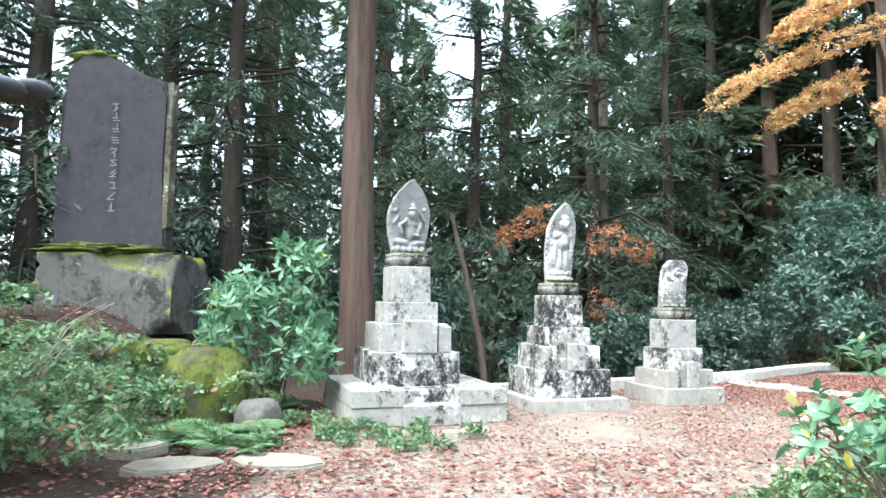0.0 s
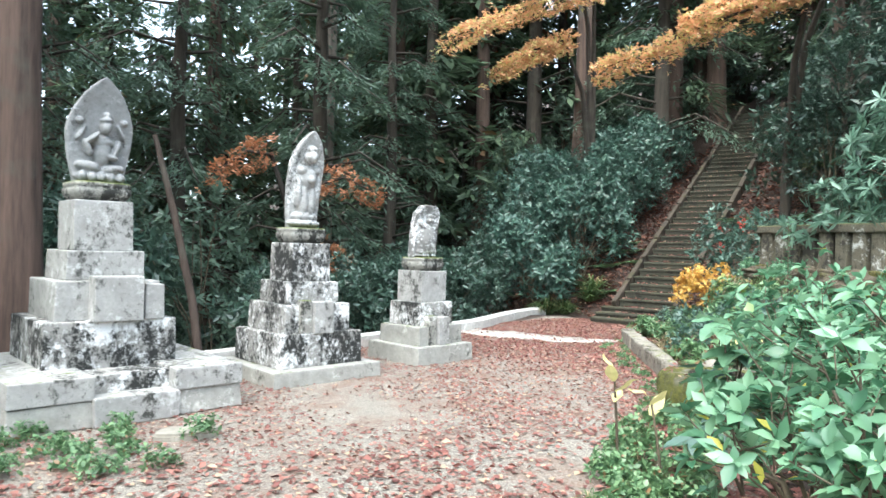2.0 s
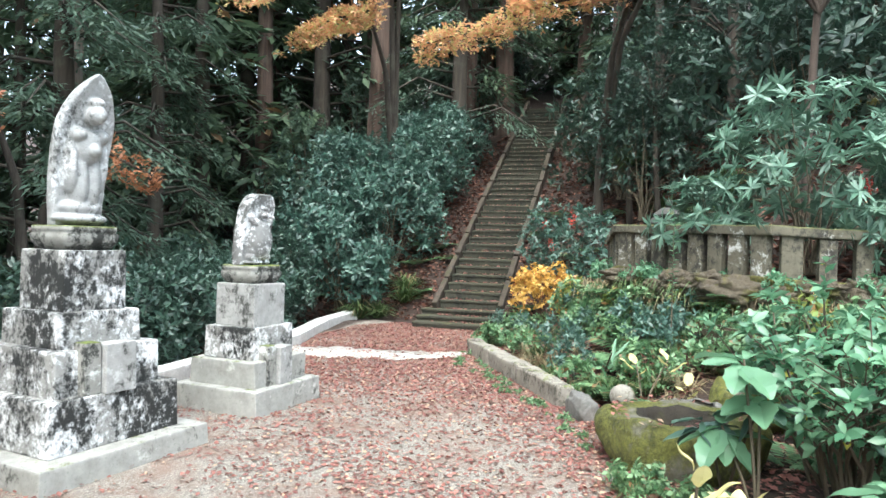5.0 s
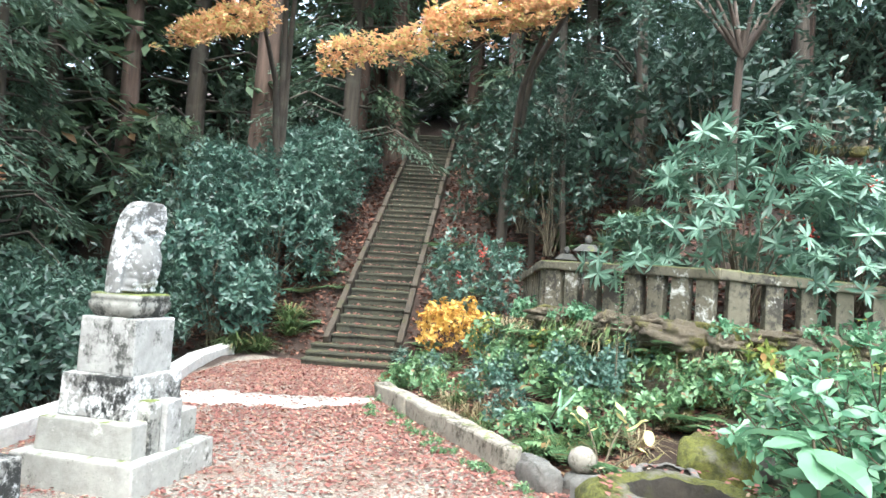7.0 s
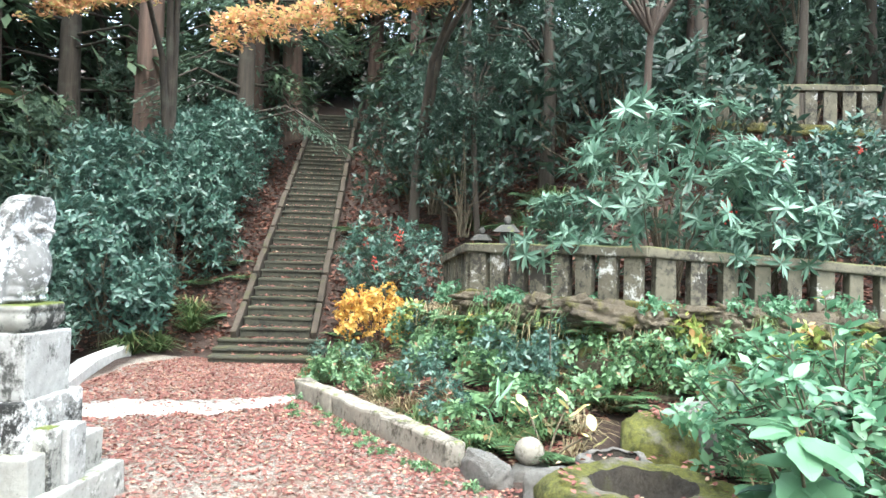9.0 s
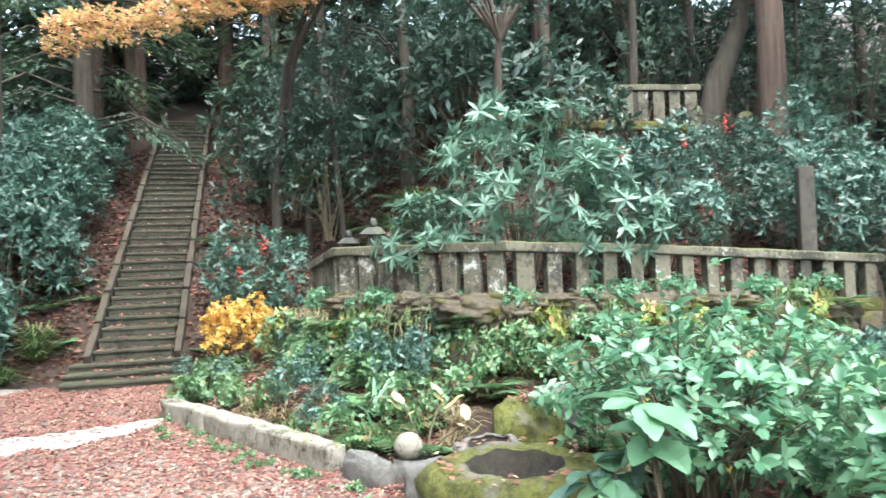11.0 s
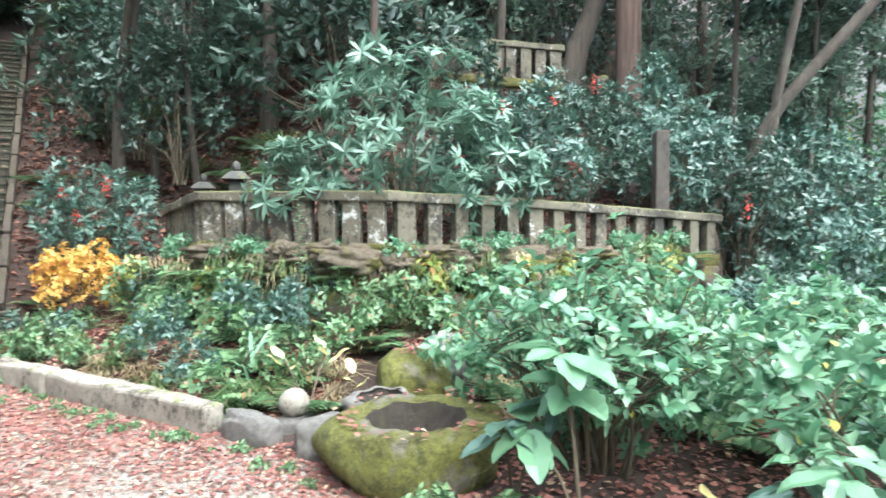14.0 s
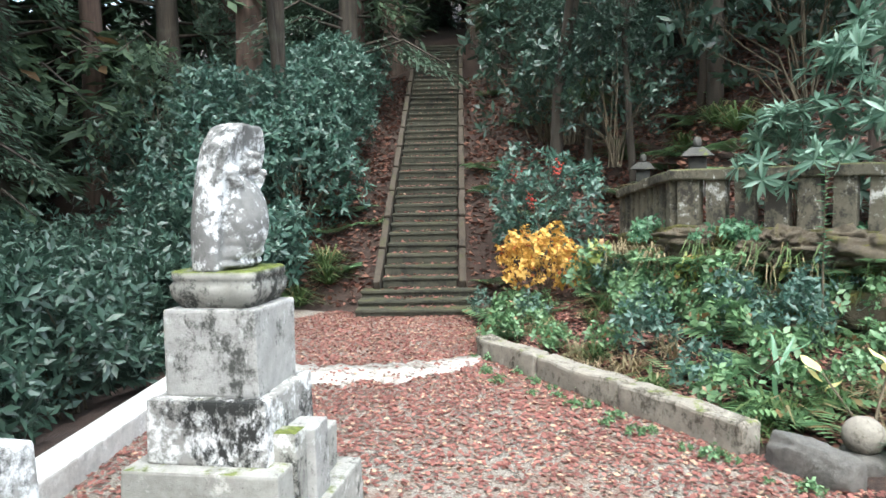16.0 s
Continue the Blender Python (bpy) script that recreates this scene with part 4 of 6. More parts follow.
for i, (px, py, rx, rz_) in enumerate([(13.2, 11.0, 1.1, 1.6), (14.6, 12.3, 1.2, 1.8), (15.5, 9.6, 1.4, 1.8), (16.6, 12.8, 1.3, 1.8), (17.6, 10.5, 1.6, 2.2), (14.3, 8.2, 1.2, 1.3), (17.5, 7.6, 1.7, 1.8)]):
    shrub("evergreen_shrub", px, py, gz(px, py) + 0.5, (rx, rx, rz_), 520, 6, 0.14, 0.05, DARKLEAF, "dark glossy evergreen on the wooded slope", 80 + i, simple=True, group="evergreens on the wooded slope", lump=0.5)


# ---- forest ----


def conifer(seed, height, bare, reach, mat, bark, r, label, branches=70, per=95, L=0.40, W=0.085):
    """A tall conifer: tapered trunk and drooping sprays of needles."""
    rng = np.random.default_rng(seed)
    e = thing("cedar_tree", 0, 0, 0, 0, label, "tree", "tall cedars of the forest")
    zs = np.linspace(-1.0, height, 12)
    wob = rng.normal(0, 0.05, (12, 2)).cumsum(0) * 0.5
    pts = np.column_stack([wob, zs])
    rad = r * (1 - 0.85 * np.clip(zs / height, 0, 1)) * np.where(zs < 0.8, 1.25, 1)
    part("trunk", fast_mesh("trunk", *tube(pts, rad, 12)), bark, e, smooth=True)
    P, D, N = [], [], []
    limbs = []
    for i in range(branches):
        z = bare + (height - bare) * (i / branches) ** 0.9
        ln = reach * (1 - 0.75 * (z - bare) / (height - bare)) * rng.uniform(0.6, 1.1)
        a = rng.uniform(0, 2 * np.pi)
        out = np.array([np.cos(a), np.sin(a), 0])
        f = np.sqrt(rng.uniform(0.02, 1, per))
        side = np.array([-np.sin(a), np.cos(a), 0])
        sw = rng.normal(0, 0.22, per) * (0.35 + f) * ln * 0.55
        base = np.array([0, 0, z]) + out * (f * ln)[:, None] + side * sw[:, None]
        base[:, 2] += 0.15 * ln * f - 0.42 * ln * f ** 2 - np.abs(sw) * 0.25 + rng.normal(0, 0.10, per)
        P.append(base)
        D.append(out * 0.7 + side * np.sign(sw)[:, None] * 0.6 + np.array([0, 0, -0.45]) + rng.normal(0, 0.3, (per, 3)))
        N.append(np.array([0, 0, 1.0]) + rng.normal(0, 0.35, (per, 3)))
        limbs.append(tube([np.array([0, 0, z]), np.array([0, 0, z + 0.08 * ln]) + out * ln * 0.5, np.array([0, 0, z - 0.2 * ln]) + out * ln * 0.95], [0.05, 0.03, 0.01], 4))
    P, D, N = map(np.concatenate, (P, D, N))
    size = rng.uniform(0.6, 1.3, len(P))
    part("crown", fast_mesh("crown", *simple_leaf_arrays(P, D, N, L * size, W * size)), mat, e)
    part("branchwork", fast_mesh("branchwork", *join_arrays(limbs)), DARKBARK, e)
    return e


kinds = [
    conifer(201, 21, 2.0, 3.3, CEDAR, BARK, 0.34, "tall dark green cedar with a reddish trunk", 72, 100),
    conifer(202, 23, 7.0, 3.0, CEDAR, BARK, 0.28, "tall slim cedar with a bare reddish-brown trunk", 70, 130, 0.3, 0.06),
    conifer(203, 17, 1.0, 3.0, CEDAR_GREY, DARKBARK, 0.26, "tall fir with drooping grey-green sprays", 95, 160, 0.21, 0.052),
]
kinds.append(conifer(204, 20, 0.5, 3.8, CEDAR, DARKBARK, 0.3, "distant dark green cedar in the dense forest", 62, 48, 0.6, 0.18))
used = [0, 0, 0, 0]


def plant(k, x, y, turn, size, sink=0.0):
    if k == 0 and math.hypot(x - 1, y - 7) > 25:
        k = 3
    m = pose(x, y, gz(x, y) - sink, 0, 0, turn) @ Matrix.Scale(size, 4)
    if used[k] == 0:
        kinds[k].matrix_basis = m
    else:
        src = kinds[k]
        keep = src.matrix_basis.copy()
        src.matrix_basis = Matrix.Identity(4)
        copy_thing(src, m)
        src.matrix_basis = keep
    used[k] += 1


rngf = np.random.default_rng(77)
plant(1, -1.6, 12.4, 30, 1.2)
for px, py in [(-0.8, 23.6), (-1.6, 27.4), (0.3, 30.5), (0.9, 24.6), (0.4, 26.5), (1.6, 28.5), (-0.6, 29.5), (3.0, 27.5), (-9.6, 18.0), (-11.5, 20.5)]:
    plant(3, px, py, rngf.uniform(0, 360), rngf.uniform(0.5, 0.66), 0.3)
for px, py in [(3.4, 29.5), (5.4, 26.8), (-2.0, 33.0)]:
    plant(3, px, py, rngf.uniform(0, 360), rngf.uniform(0.9, 1.1), 0.3)
plant(1, 11.8, 24.0, 140, 1.1)
plant(1, 13.9, 20.6, 200, 1.35)
plant(1, 16.7, 24.3, 260, 1.3)
plant(1, 19.4, 20.0, 310, 1.3)
for px, py, k in [(-4.6, 14.5, 2), (-6.5, 15.5, 2), (-5.0, 18, 0), (-8.5, 12, 2), (-2.2, 18.0, 2), (-12.5, 14, 2),
                  (0.9, 21.0, 2), (2.2, 24.0, 0), (7.4, 21.8, 2), (9.6, 27, 0), (6.2, 30, 0), (11.5, 29.5, 0), (14.5, 28, 0), (-2.5, 28, 0), (-6.5, 25, 0),
                  (15.8, 18.8, 2), (17.5, 27, 0), (21, 24, 0), (22.5, 18.5, 0), (24, 13.5, 0), (21.5, 15.5, 1), (20.2, 9.0, 0), (22.3, 5.2, 0), (19.4, 5.0, 1), (24.5, 9.5, 0), (18.8, 12.5, 2), (20.5, 1.0, 0), (24, -1.5, 0), (26, 4, 0),
                  (18.5, -3.0, 2), (21.5, -6.5, 0), (25, -9, 0), (-16, 13, 0), (-15, 20, 0), (-30, -20, 0), (-18, -34, 0), (-5, -40, 0), (10, -38, 0), (24, -28, 0), (-10, 24, 0), (28, 18, 0), (28, 27, 0), (22, 31, 0), (3, 35, 0), (12, 36, 0), (-8, 33, 0), (20, 38, 0)]:
    plant(k, px, py, rngf.uniform(0, 360), rngf.uniform(0.85, 1.15))
for px, py, k in [(19.0, 15.0, 0), (22.2, 16.6, 0), (24.8, 17.6, 2), (17.0, 19.6, 0), (20.0, 21.4, 0), (23.6, 22.6, 2), (26.0, 20.6, 0), (27.5, 22.5, 2), (28.0, 15.0, 0), (10.6, 28.5, 0), (13.2, 32, 0), (-3.8, 31, 0)]:
    plant(k, px, py, rngf.uniform(0, 360), rngf.uniform(0.85, 1.1))
plant(1, 14.4, 2.3, 40, 1.0)
plant(1, 16.5, 6.8, 80, 0.9)
for px, py in [(12.6, 26.6), (15.6, 29.4), (10.2, 25.2), (13.8, 23.6), (8, 31), (10.5, 34), (13.5, 35), (16, 33), (18.5, 31.5), (21, 28), (23.5, 26), (25.5, 24), (5, 33.5), (7.2, 37), (11.5, 39), (15, 38.5), (18, 36), (24, 33), (27, 29), (29, 24), (30, 20), (30, 16), (30, 11), (29, 7), (28, 2), (29, -3), (27, -7),
               (-4.5, 34), (-7, 30), (-10, 28), (-17, 17), (-14, 30), (-19, 24),  (-11.5, 10.5), (-13, 7), (-16, 4)]:
    plant(3, px, py, rngf.uniform(0, 360), rngf.uniform(0.85, 1.2), 0.5)
for px, py in [(4.2, 18.8), (-7.2, 11.6)]:
    plant(2, px, py, rngf.uniform(0, 360), rngf.uniform(0.8, 1.1), 0.8)

# ---- forest understorey: one dark evergreen, repeated ----
under = shrub("understorey_shrub", 0, 0, 0, (1.3, 1.3, 1.3), 260, 6, 0.2, 0.072, DARKLEAF, "dark evergreen undergrowth shrub beneath the cedars", 140, simple=True, group="forest undergrowth", lump=0.5)
under2 = shrub("understorey_shrub", 0, 0, 0, (1.2, 1.2, 1.8), 260, 7, 0.18, 0.062, CEDAR_GREY, "tall feathery evergreen undergrowth shrub beneath the cedars", 141, simple=True, group="forest undergrowth", lump=0.6, inner=0.3)
rngu = np.random.default_rng(9)
SPREAD = [(14.6, 14.9), (16.0, 15.7), (17.3, 14.6), (18.8, 16.8), (20.3, 17.4), (16.2, 11.4), (18.4, 13.9), (19.8, 12.0), (21.0, 13.8), (18.6, 9.0), (20.4, 10.8), (16.2, 8.3), (17.8, 6.2), (19.5, 7.0), (21.5, 8.5),
          (16.8, 4.6), (18.6, 3.6), (20.2, 5.0), (16.8, 2.0), (18.5, 0.6), (20.5, 2.4), (15.2, 0.6), (14.6, -1.0), (22, 0), (22, 5), (23, 11), (22.5, 15.5), (21.5, 19), (18.5, 19.2), (17, 21), (14.8, 22.5), (20, 22.5), (16.8, 18.9),
          (12.4, 19.6), (11.0, 21.0), (9.2, 20.4), (7.0, 20), (5.2, 18.6), (3.2, 17.4), (1.2, 16.0), (9.8, 23.0), (8.0, 24.5), (5.2, 23.5), (3.0, 24.0), (0.8, 21), (0.0, 18), (-1.6, 16.0), (-0.8, 14.2), (-3.6, 16.6), (-5.8, 13.4), (-7.4, 14.6), (-4.2, 20.5),
          (-8.8, 10.6), (-7.4, 9.2), (-10.2, 13.2), (-6.6, 17.6), (-10, 16), (12.8, 26), (15.5, 26.5), (18.5, 25), (12, -3.6), (14.6, -5), (11.5, -5), (16.6, -1.8), (-2.5, 22.5), (2.0, 29), (6.0, 27.5), (10.0, 29.0), (-6.0, 28)]
SPREAD += [(9.5, 25.5), (11.2, 26.8), (13.6, 24.5), (15.2, 23.2), (10.5, 31.0), (13.0, 30.5), (15.5, 30.0), (17.5, 29.0), (8.0, 28.5), (12.2, 22.2), (9.0, 33.0), (17.6, 14.2), (19.6, 15.6), (21.4, 17.0), (23.2, 18.6), (24.6, 20.4), (15.8, 19.8), (18.0, 21.6), (20.2, 22.0), (22.4, 23.2), (21.8, 15.2), (23.6, 16.6), (25.6, 18.8), (24.8, 22.6), (26.4, 21.2), (25.8, 14.2), (24.2, 12.0), (15.4, 13.2), (13.6, 13.0), (12.4, 12.6), (24, 7), (25, 3), (23, -3), (20, -1.2), (19, -5.5), (13.2, 6.4), (12.8, 8.0)]
SPREAD = [q for q in SPREAD if abs((q[0] - S0[0]) * -SA[1] + (q[1] - S0[1]) * SA[0]) > 2.3]
for i, (px, py) in enumerate(SPREAD):
    src = under2 if i % 3 == 1 else under
    m = pose(px, py, gz(px, py) - 0.15, 0, 0, rngu.uniform(0, 360)) @ Matrix.Scale(rngu.uniform(0.8, 1.5), 4)
    if i < 2:
        src.matrix_basis = m
    else:
        keep = src.matrix_basis.copy()
        src.matrix_basis = Matrix.Identity(4)
        copy_thing(src, m)
        src.matrix_basis = keep

# ---- maples ----


def bough(rng, pts, n, width, thick, L, W, k=5):
    """Leaves in flat drooping sprays along a branch."""
    pts = np.array(pts, float)
    f = rng.uniform(0, len(pts) - 1.001, n)
    i = f.astype(int)
    P = pts[i] + (pts[i + 1] - pts[i]) * (f - i)[:, None]
    t = unit(pts[-1] - pts[0])
    side = unit(np.cross(t, [0, 0, 1.0]))
    lay = np.round(rng.uniform(-1.5, 1.5, n)) / 1.5
    clump = np.array([noise.noise(Vector((a * 1.7, b * 2.0, 4.1))) for a, b in zip(f, lay * 3)])
    sw = rng.normal(0, 0.5, n) * width * (0.7 + clump)
    P = P + side * sw[:, None]
    P[:, 2] += lay * thick * 0.5 + clump * thick * 0.6 - 0.25 * np.abs(sw) + rng.normal(0, 0.05, n)
    A = np.array([0, 0, 1.0]) + rng.normal(0, 0.45, (n, 3))
    return rosettes(P, A, rng, k, L, W, (70, 110), True)


def maple(name, base, limbs, mat, label, seed, n, width, thick, L=0.10, W=0.05):
    rng = np.random.default_rng(seed)
    e = thing(name, *base, 0, label, "tree")
    b = np.array(base)
    lots, tubes = [], []
    for path in limbs:
        path = [np.array(q) - b for q in path]
        lots.append(bough(rng, path, n, width, thick, L, W))
        top = path[0]
        tubes.append(tube([(0, 0, -0.3), top * [0.1, 0.1, 0.4], top * [0.4, 0.4, 0.8], top], [0.12, 0.1, 0.07, 0.045], 7))
        tubes.append(tube([top] + path[1:], np.linspace(0.045, 0.01, len(path)), 5))
    part("trunk", fast_mesh("trunk", *join_arrays(tubes)), DARKBARK, e, smooth=True)
    part("crown", fast_mesh("crown", *join_arrays(lots)), mat, e)
    return e


maple("maple_tree", (13.2, 12.2, gz(13.2, 12.2)), [[(11.6, 10.5, 6.75), (10.6, 11.6, 6.35), (9.9, 12.8, 5.95), (9.2, 14.0, 5.6)], [(12.0, 10.2, 7.2), (10.9, 11.2, 6.8), (10.2, 12.4, 6.4)]],
      ORANGE, "maple with orange autumn leaves hanging over the stairs", 151, 1000, 0.6, 0.45, 0.105, 0.052)
maple("maple_tree", (12.6, 18.4, gz(12.6, 18.4)), [[(11.6, 17.2, 8.9), (9.8, 17.0, 8.3), (8.2, 16.9, 7.5), (6.8, 16.8, 6.7)], [(10.8, 17.4, 7.4), (9.6, 17.2, 7.0), (8.4, 17.0, 6.2)], [(11.0, 17.2, 9.8), (9.6, 17.0, 9.2), (8.6, 17.0, 8.6)]],
      ORANGE, "maple with yellow and orange autumn leaves among the cedars", 152, 800, 0.75, 0.6, 0.12, 0.058)
maple("maple_tree", (3.3, 17.2, gz(3.3, 17.2)), [[(2.6, 16.6, 3.5), (2.0, 16.3, 3.5), (1.3, 16.2, 2.9)], [(3.6, 16.6, 2.9), (4.2, 16.4, 3.1), (5.1, 16.3, 2.7)], [(3.6, 16.5, 1.5), (4.2, 16.4, 1.2), (4.9, 16.3, 0.7)]],
      RUST, "maple with rust-red autumn leaves at the edge of the forest", 153, 230, 0.6, 0.7, 0.1, 0.05)

# ---- slender trees on the terrace ----


def trunk_tree(name, pts, radii, mat, label, crown=None):
    base = np.array(pts[0], float)
    e = thing(name, *base, 0, label, "tree")
    part("trunk", fast_mesh("trunk", *tube(np.array(pts) - base, radii, 10)), mat, e, smooth=True)
    if crown:
        at, radii_c, tips, L, W, lm, seed = crown
        rng = np.random.default_rng(seed)
        P, A = cloud(rng, tips, radii_c, 0.5, 1.5, 0.35, -0.9)
        part("crown", fast_mesh("crown", *rosettes(P + np.array(at) - base, A, rng, 6, L, W, (55, 100), True)), lm, e)
        tw = P[rng.choice(len(P), 14, replace=False)] * 0.9 + np.array(at) - base
        top = np.array(pts[-1]) - base
        part("branchwork", fast_mesh("branchwork", *join_arrays([tube([top - [0, 0, 0.4], (top + q) / 2 + [0, 0, 0.1], q], [0.04, 0.025, 0.008], 5) for q in tw])), mat, e)
    return e


trunk_tree("slender_tree", [(10.8, 7.2, gz(10.8, 7.2) - 0.2), (10.78, 7.2, 3.2), (10.85, 7.15, 4.9), (10.8, 7.1, 5.6)], [0.075, 0.065, 0.055, 0.04], GREYBARK, "slender pale-barked tree on the terrace",
           ((11.3, 7.3, 6.3), (1.9, 1.9, 1.1), 620, 0.15, 0.05, DARKLEAF, 161))
trunk_tree("leaning_tree", [(11.95, 1.3, gz(11.95, 1.3) - 0.2), (11.75, 0.95, 2.8), (11.6, 0.55, 3.5), (11.6, -0.35, 4.5), (11.6, -0.9, 5.08), (11.5, -1.5, 5.6), (11.4, -2.7, 6.5)], [0.115, 0.105, 0.1, 0.095, 0.09, 0.08, 0.05], DARKBARK, "leaning reddish-brown tree trunk over the shrubs",
           ((11.8, -3.2, 6.8), (1.9, 2.0, 0.9), 500, 0.15, 0.05, CEDAR_GREY, 162))
trunk_tree("slender_tree", [(11.75, 1.0, gz(11.75, 1.0) - 0.2), (11.62, 0.65, 3.6), (11.45, 0.27, 5.74), (11.4, 0.1, 7.2)], [0.085, 0.075, 0.06, 0.04], DARKBARK, "thin dark tree beside a leaning trunk",
           ((11.6, 0.2, 7.6), (1.6, 1.6, 0.9), 420, 0.15, 0.05, CEDAR_GREY, 163))
trunk_tree("crooked_tree", [(15.0, 3.6, gz(15.0, 3.6) - 0.3), (15.0, 3.2, 5.2), (15.2, 2.7, 6.4), (15.1, 2.5, 8.5)], [0.3, 0.24, 0.2, 0.14], DARKBARK, "dark crooked tree behind the upper fence",
           ((15.2, 2.6, 9.6), (2.6, 2.6, 1.6), 700, 0.16, 0.06, DARKLEAF, 164))
trunk_tree("slender_tree", [(15.2, 4.9, gz(15.2, 4.9) - 0.3), (15.15, 4.8, 6.0), (15.2, 4.75, 8.5)], [0.1, 0.09, 0.06], DARKBARK, "thin dark tree behind the upper fence",
           ((15.2, 5.0, 9.3), (2.2, 2.4, 1.3), 600, 0.16, 0.06, DARKLEAF, 165))
trunk_tree("slender_tree", [(13.3, 10.7, gz(13.3, 10.7) - 0.2), (13.2, 10.8, 3.6), (13.3, 10.9, 5.0)], [0.07, 0.06, 0.05], DARKBARK, "thin dark tree on the slope beside the stairs",
           ((13.4, 11.0, 5.3), (1.5, 1.6, 1.0), 520, 0.13, 0.045, DARKLEAF, 166))
trunk_tree("slender_tree", [(14.5, 9.8, gz(14.5, 9.8) - 0.2), (14.5, 9.7, 4.6), (14.4, 9.6, 6.4)], [0.08, 0.07, 0.05], DARKBARK, "thin dark tree on the wooded slope",
           ((14.3, 9.4, 6.5), (2.0, 2.2, 1.2), 620, 0.14, 0.05, DARKLEAF, 167))

trunk_tree("bare_tree", [(4.7, 19.7, gz(4.7, 19.7) - 0.4), (4.68, 19.7, 4.0), (4.74, 19.7, 9.0), (4.72, 19.7, 14.0)], [0.19, 0.165, 0.15, 0.12], PALEBARK, "straight slim tree with a bare pale grey trunk",
           ((4.7, 19.9, 15.0), (2.0, 2.0, 1.6), 500, 0.2, 0.07, CEDAR, 168))
# broad crowns added out of view to shade the wooded hillside
for i, (px, py, top) in enumerate([(14.2, 6.6, 10.5), (16.8, 3.4, 11.5), (17.6, 8.8, 12.0), (15.6, 12.0, 11.5), (19.6, 12.6, 13.5), (15.8, 0.2, 11.0), (20.6, 6.0, 14.0), (13.6, 9.4, 9.5)]):
    trunk_tree("shade_broadleaf", [(px, py, gz(px, py) - 0.3), (px + 0.1, py, top * 0.55), (px - 0.1, py + 0.1, top)], [0.15, 0.12, 0.07], DARKBARK, "dark broadleaf tree with a spreading evergreen crown on the hillside",
               ((px, py, top + 0.6), (2.7, 2.7, 1.3), 700, 0.26, 0.11, DARKLEAF, 260 + i))

dead = part("dead_trunk", fast_mesh("dead_trunk", *tube([(0.95, 12.9, -0.95), (0.75, 13.0, 0.6), (0.45, 13.1, 2.0), (0.15, 13.2, 3.2)], [0.075, 0.065, 0.055, 0.04], 8)), GREYBARK, None, "leaning dead grey tree trunk behind the monuments", True)
tagged(dead, category="tree trunk")
# broken post and stump behind the fence
post = thing("broken_post", 10.5, 2.95, 1.1, 0, "rough weathered broken stone post behind the fence", "post")
part("shaft", block((0.22, 0.2, 1.78), (0, 0, 0), 0.03, 0.02, 4, 0.92), STUMPY, post)
stump = part("tree_stump", fast_mesh("tree_stump", *tube([(0, 0, -0.2), (0.02, 0, 0.2), (0.06, 0.02, 0.55), (0.1, 0.04, 0.8)], [0.2, 0.15, 0.14, 0.1], 9)), BARK, None, "ragged brown tree stump among the shrubs", True)
stump.matrix_world = pose(10.9, 2.0, gz(10.9, 2.0))
tagged(stump, category="tree stump")

# ---- upper fence on the hillside ----
stone_fence("stone_fence", [(15.8, 8.4, 5.5), (14.2, 6.35, 5.27), (14.1, 3.7, 5.0)], (8, 9), 0.72, "mossy stone fence higher up the wooded hillside")


def stone_lantern(x, y, z, top, label):
    """A small lantern whose shaft makes up the height from z to top."""
    e = thing("stone_lantern", x, y, z, 12, label, "stone lantern", "stone lanterns behind the fence")
    shaft = top - z - 0.62
    part("base", block((0.34, 0.34, 0.14), (0, 0, 0), 0.02, 0.006), LANTERN, e)
    part("shaft", block((0.17, 0.17, shaft), (0, 0, 0.14), 0.02, 0.006), LANTERN, e)
    part("lamp_box", block((0.22, 0.22, 0.2), (0, 0, 0.14 + shaft), 0.02, 0.006), LANTERN, e)
    part("roof", block((0.42, 0.42, 0.13), (0, 0, 0.34 + shaft), 0.03, 0.01, 0, 0.45), LANTERN, e)
    part("finial", rock((0.06, 0.06, 0.08), (0, 0, 0.53 + shaft), 4, 0.1, 2), LANTERN, e)


stone_lantern(12.6, 10.38, gz(12.6, 10.38) - 0.1, 2.47, "small weathered stone lantern behind the fence")
stone_lantern(10.5, 9.18, gz(10.5, 9.18), 2.52, "grey stone lantern with a rounded cap behind the fence")
for q in ((14.6, 3.7), (14.9, 2.7)):
    e = thing("stone_marker", q[0], q[1], gz(*q), 5, "old stone grave marker beside the upper fence", "grave marker", "stone markers on the hillside")
    part("shaft", block((0.22, 0.22, 1.2), (0, 0, 0), 0.02, 0.008, 0, 0.9), FENCE, e)
    part("cap", rock((0.16, 0.16, 0.14), (0, 0, 1.28), 3, 0.1, 2), FENCE, e)

# ---- slate tablet on its mossy mound ----
tab = thing("slate_tablet", -4.85, 10.0, 2.1, -4, "tall dark slate memorial tablet on a mossy rock pedestal", "memorial tablet")
bmt = bmesh.new()
outline = [(-0.95, 0), (-0.99, 0.9), (-0.93, 2.0), (-0.86, 2.75), (-0.6, 3.02), (-0.15, 2.92), (0.3, 2.66), (0.62, 2.58), (0.74, 2.3), (0.70, 1.2), (0.78, 0)]
fr = [bmt.verts.new((px, -0.12 + 0.03 * math.sin(pz * 2), pz)) for px, pz in outline]
bk = [bmt.verts.new((px * 1.02, 0.14, pz * 1.01)) for px, pz in outline]
bmt.faces.new(fr)
bmt.faces.new(list(reversed(bk)))
for i in range(len(fr)):
    j = (i + 1) % len(fr)
    bmt.faces.new((fr[j], fr[i], bk[i], bk[j]))
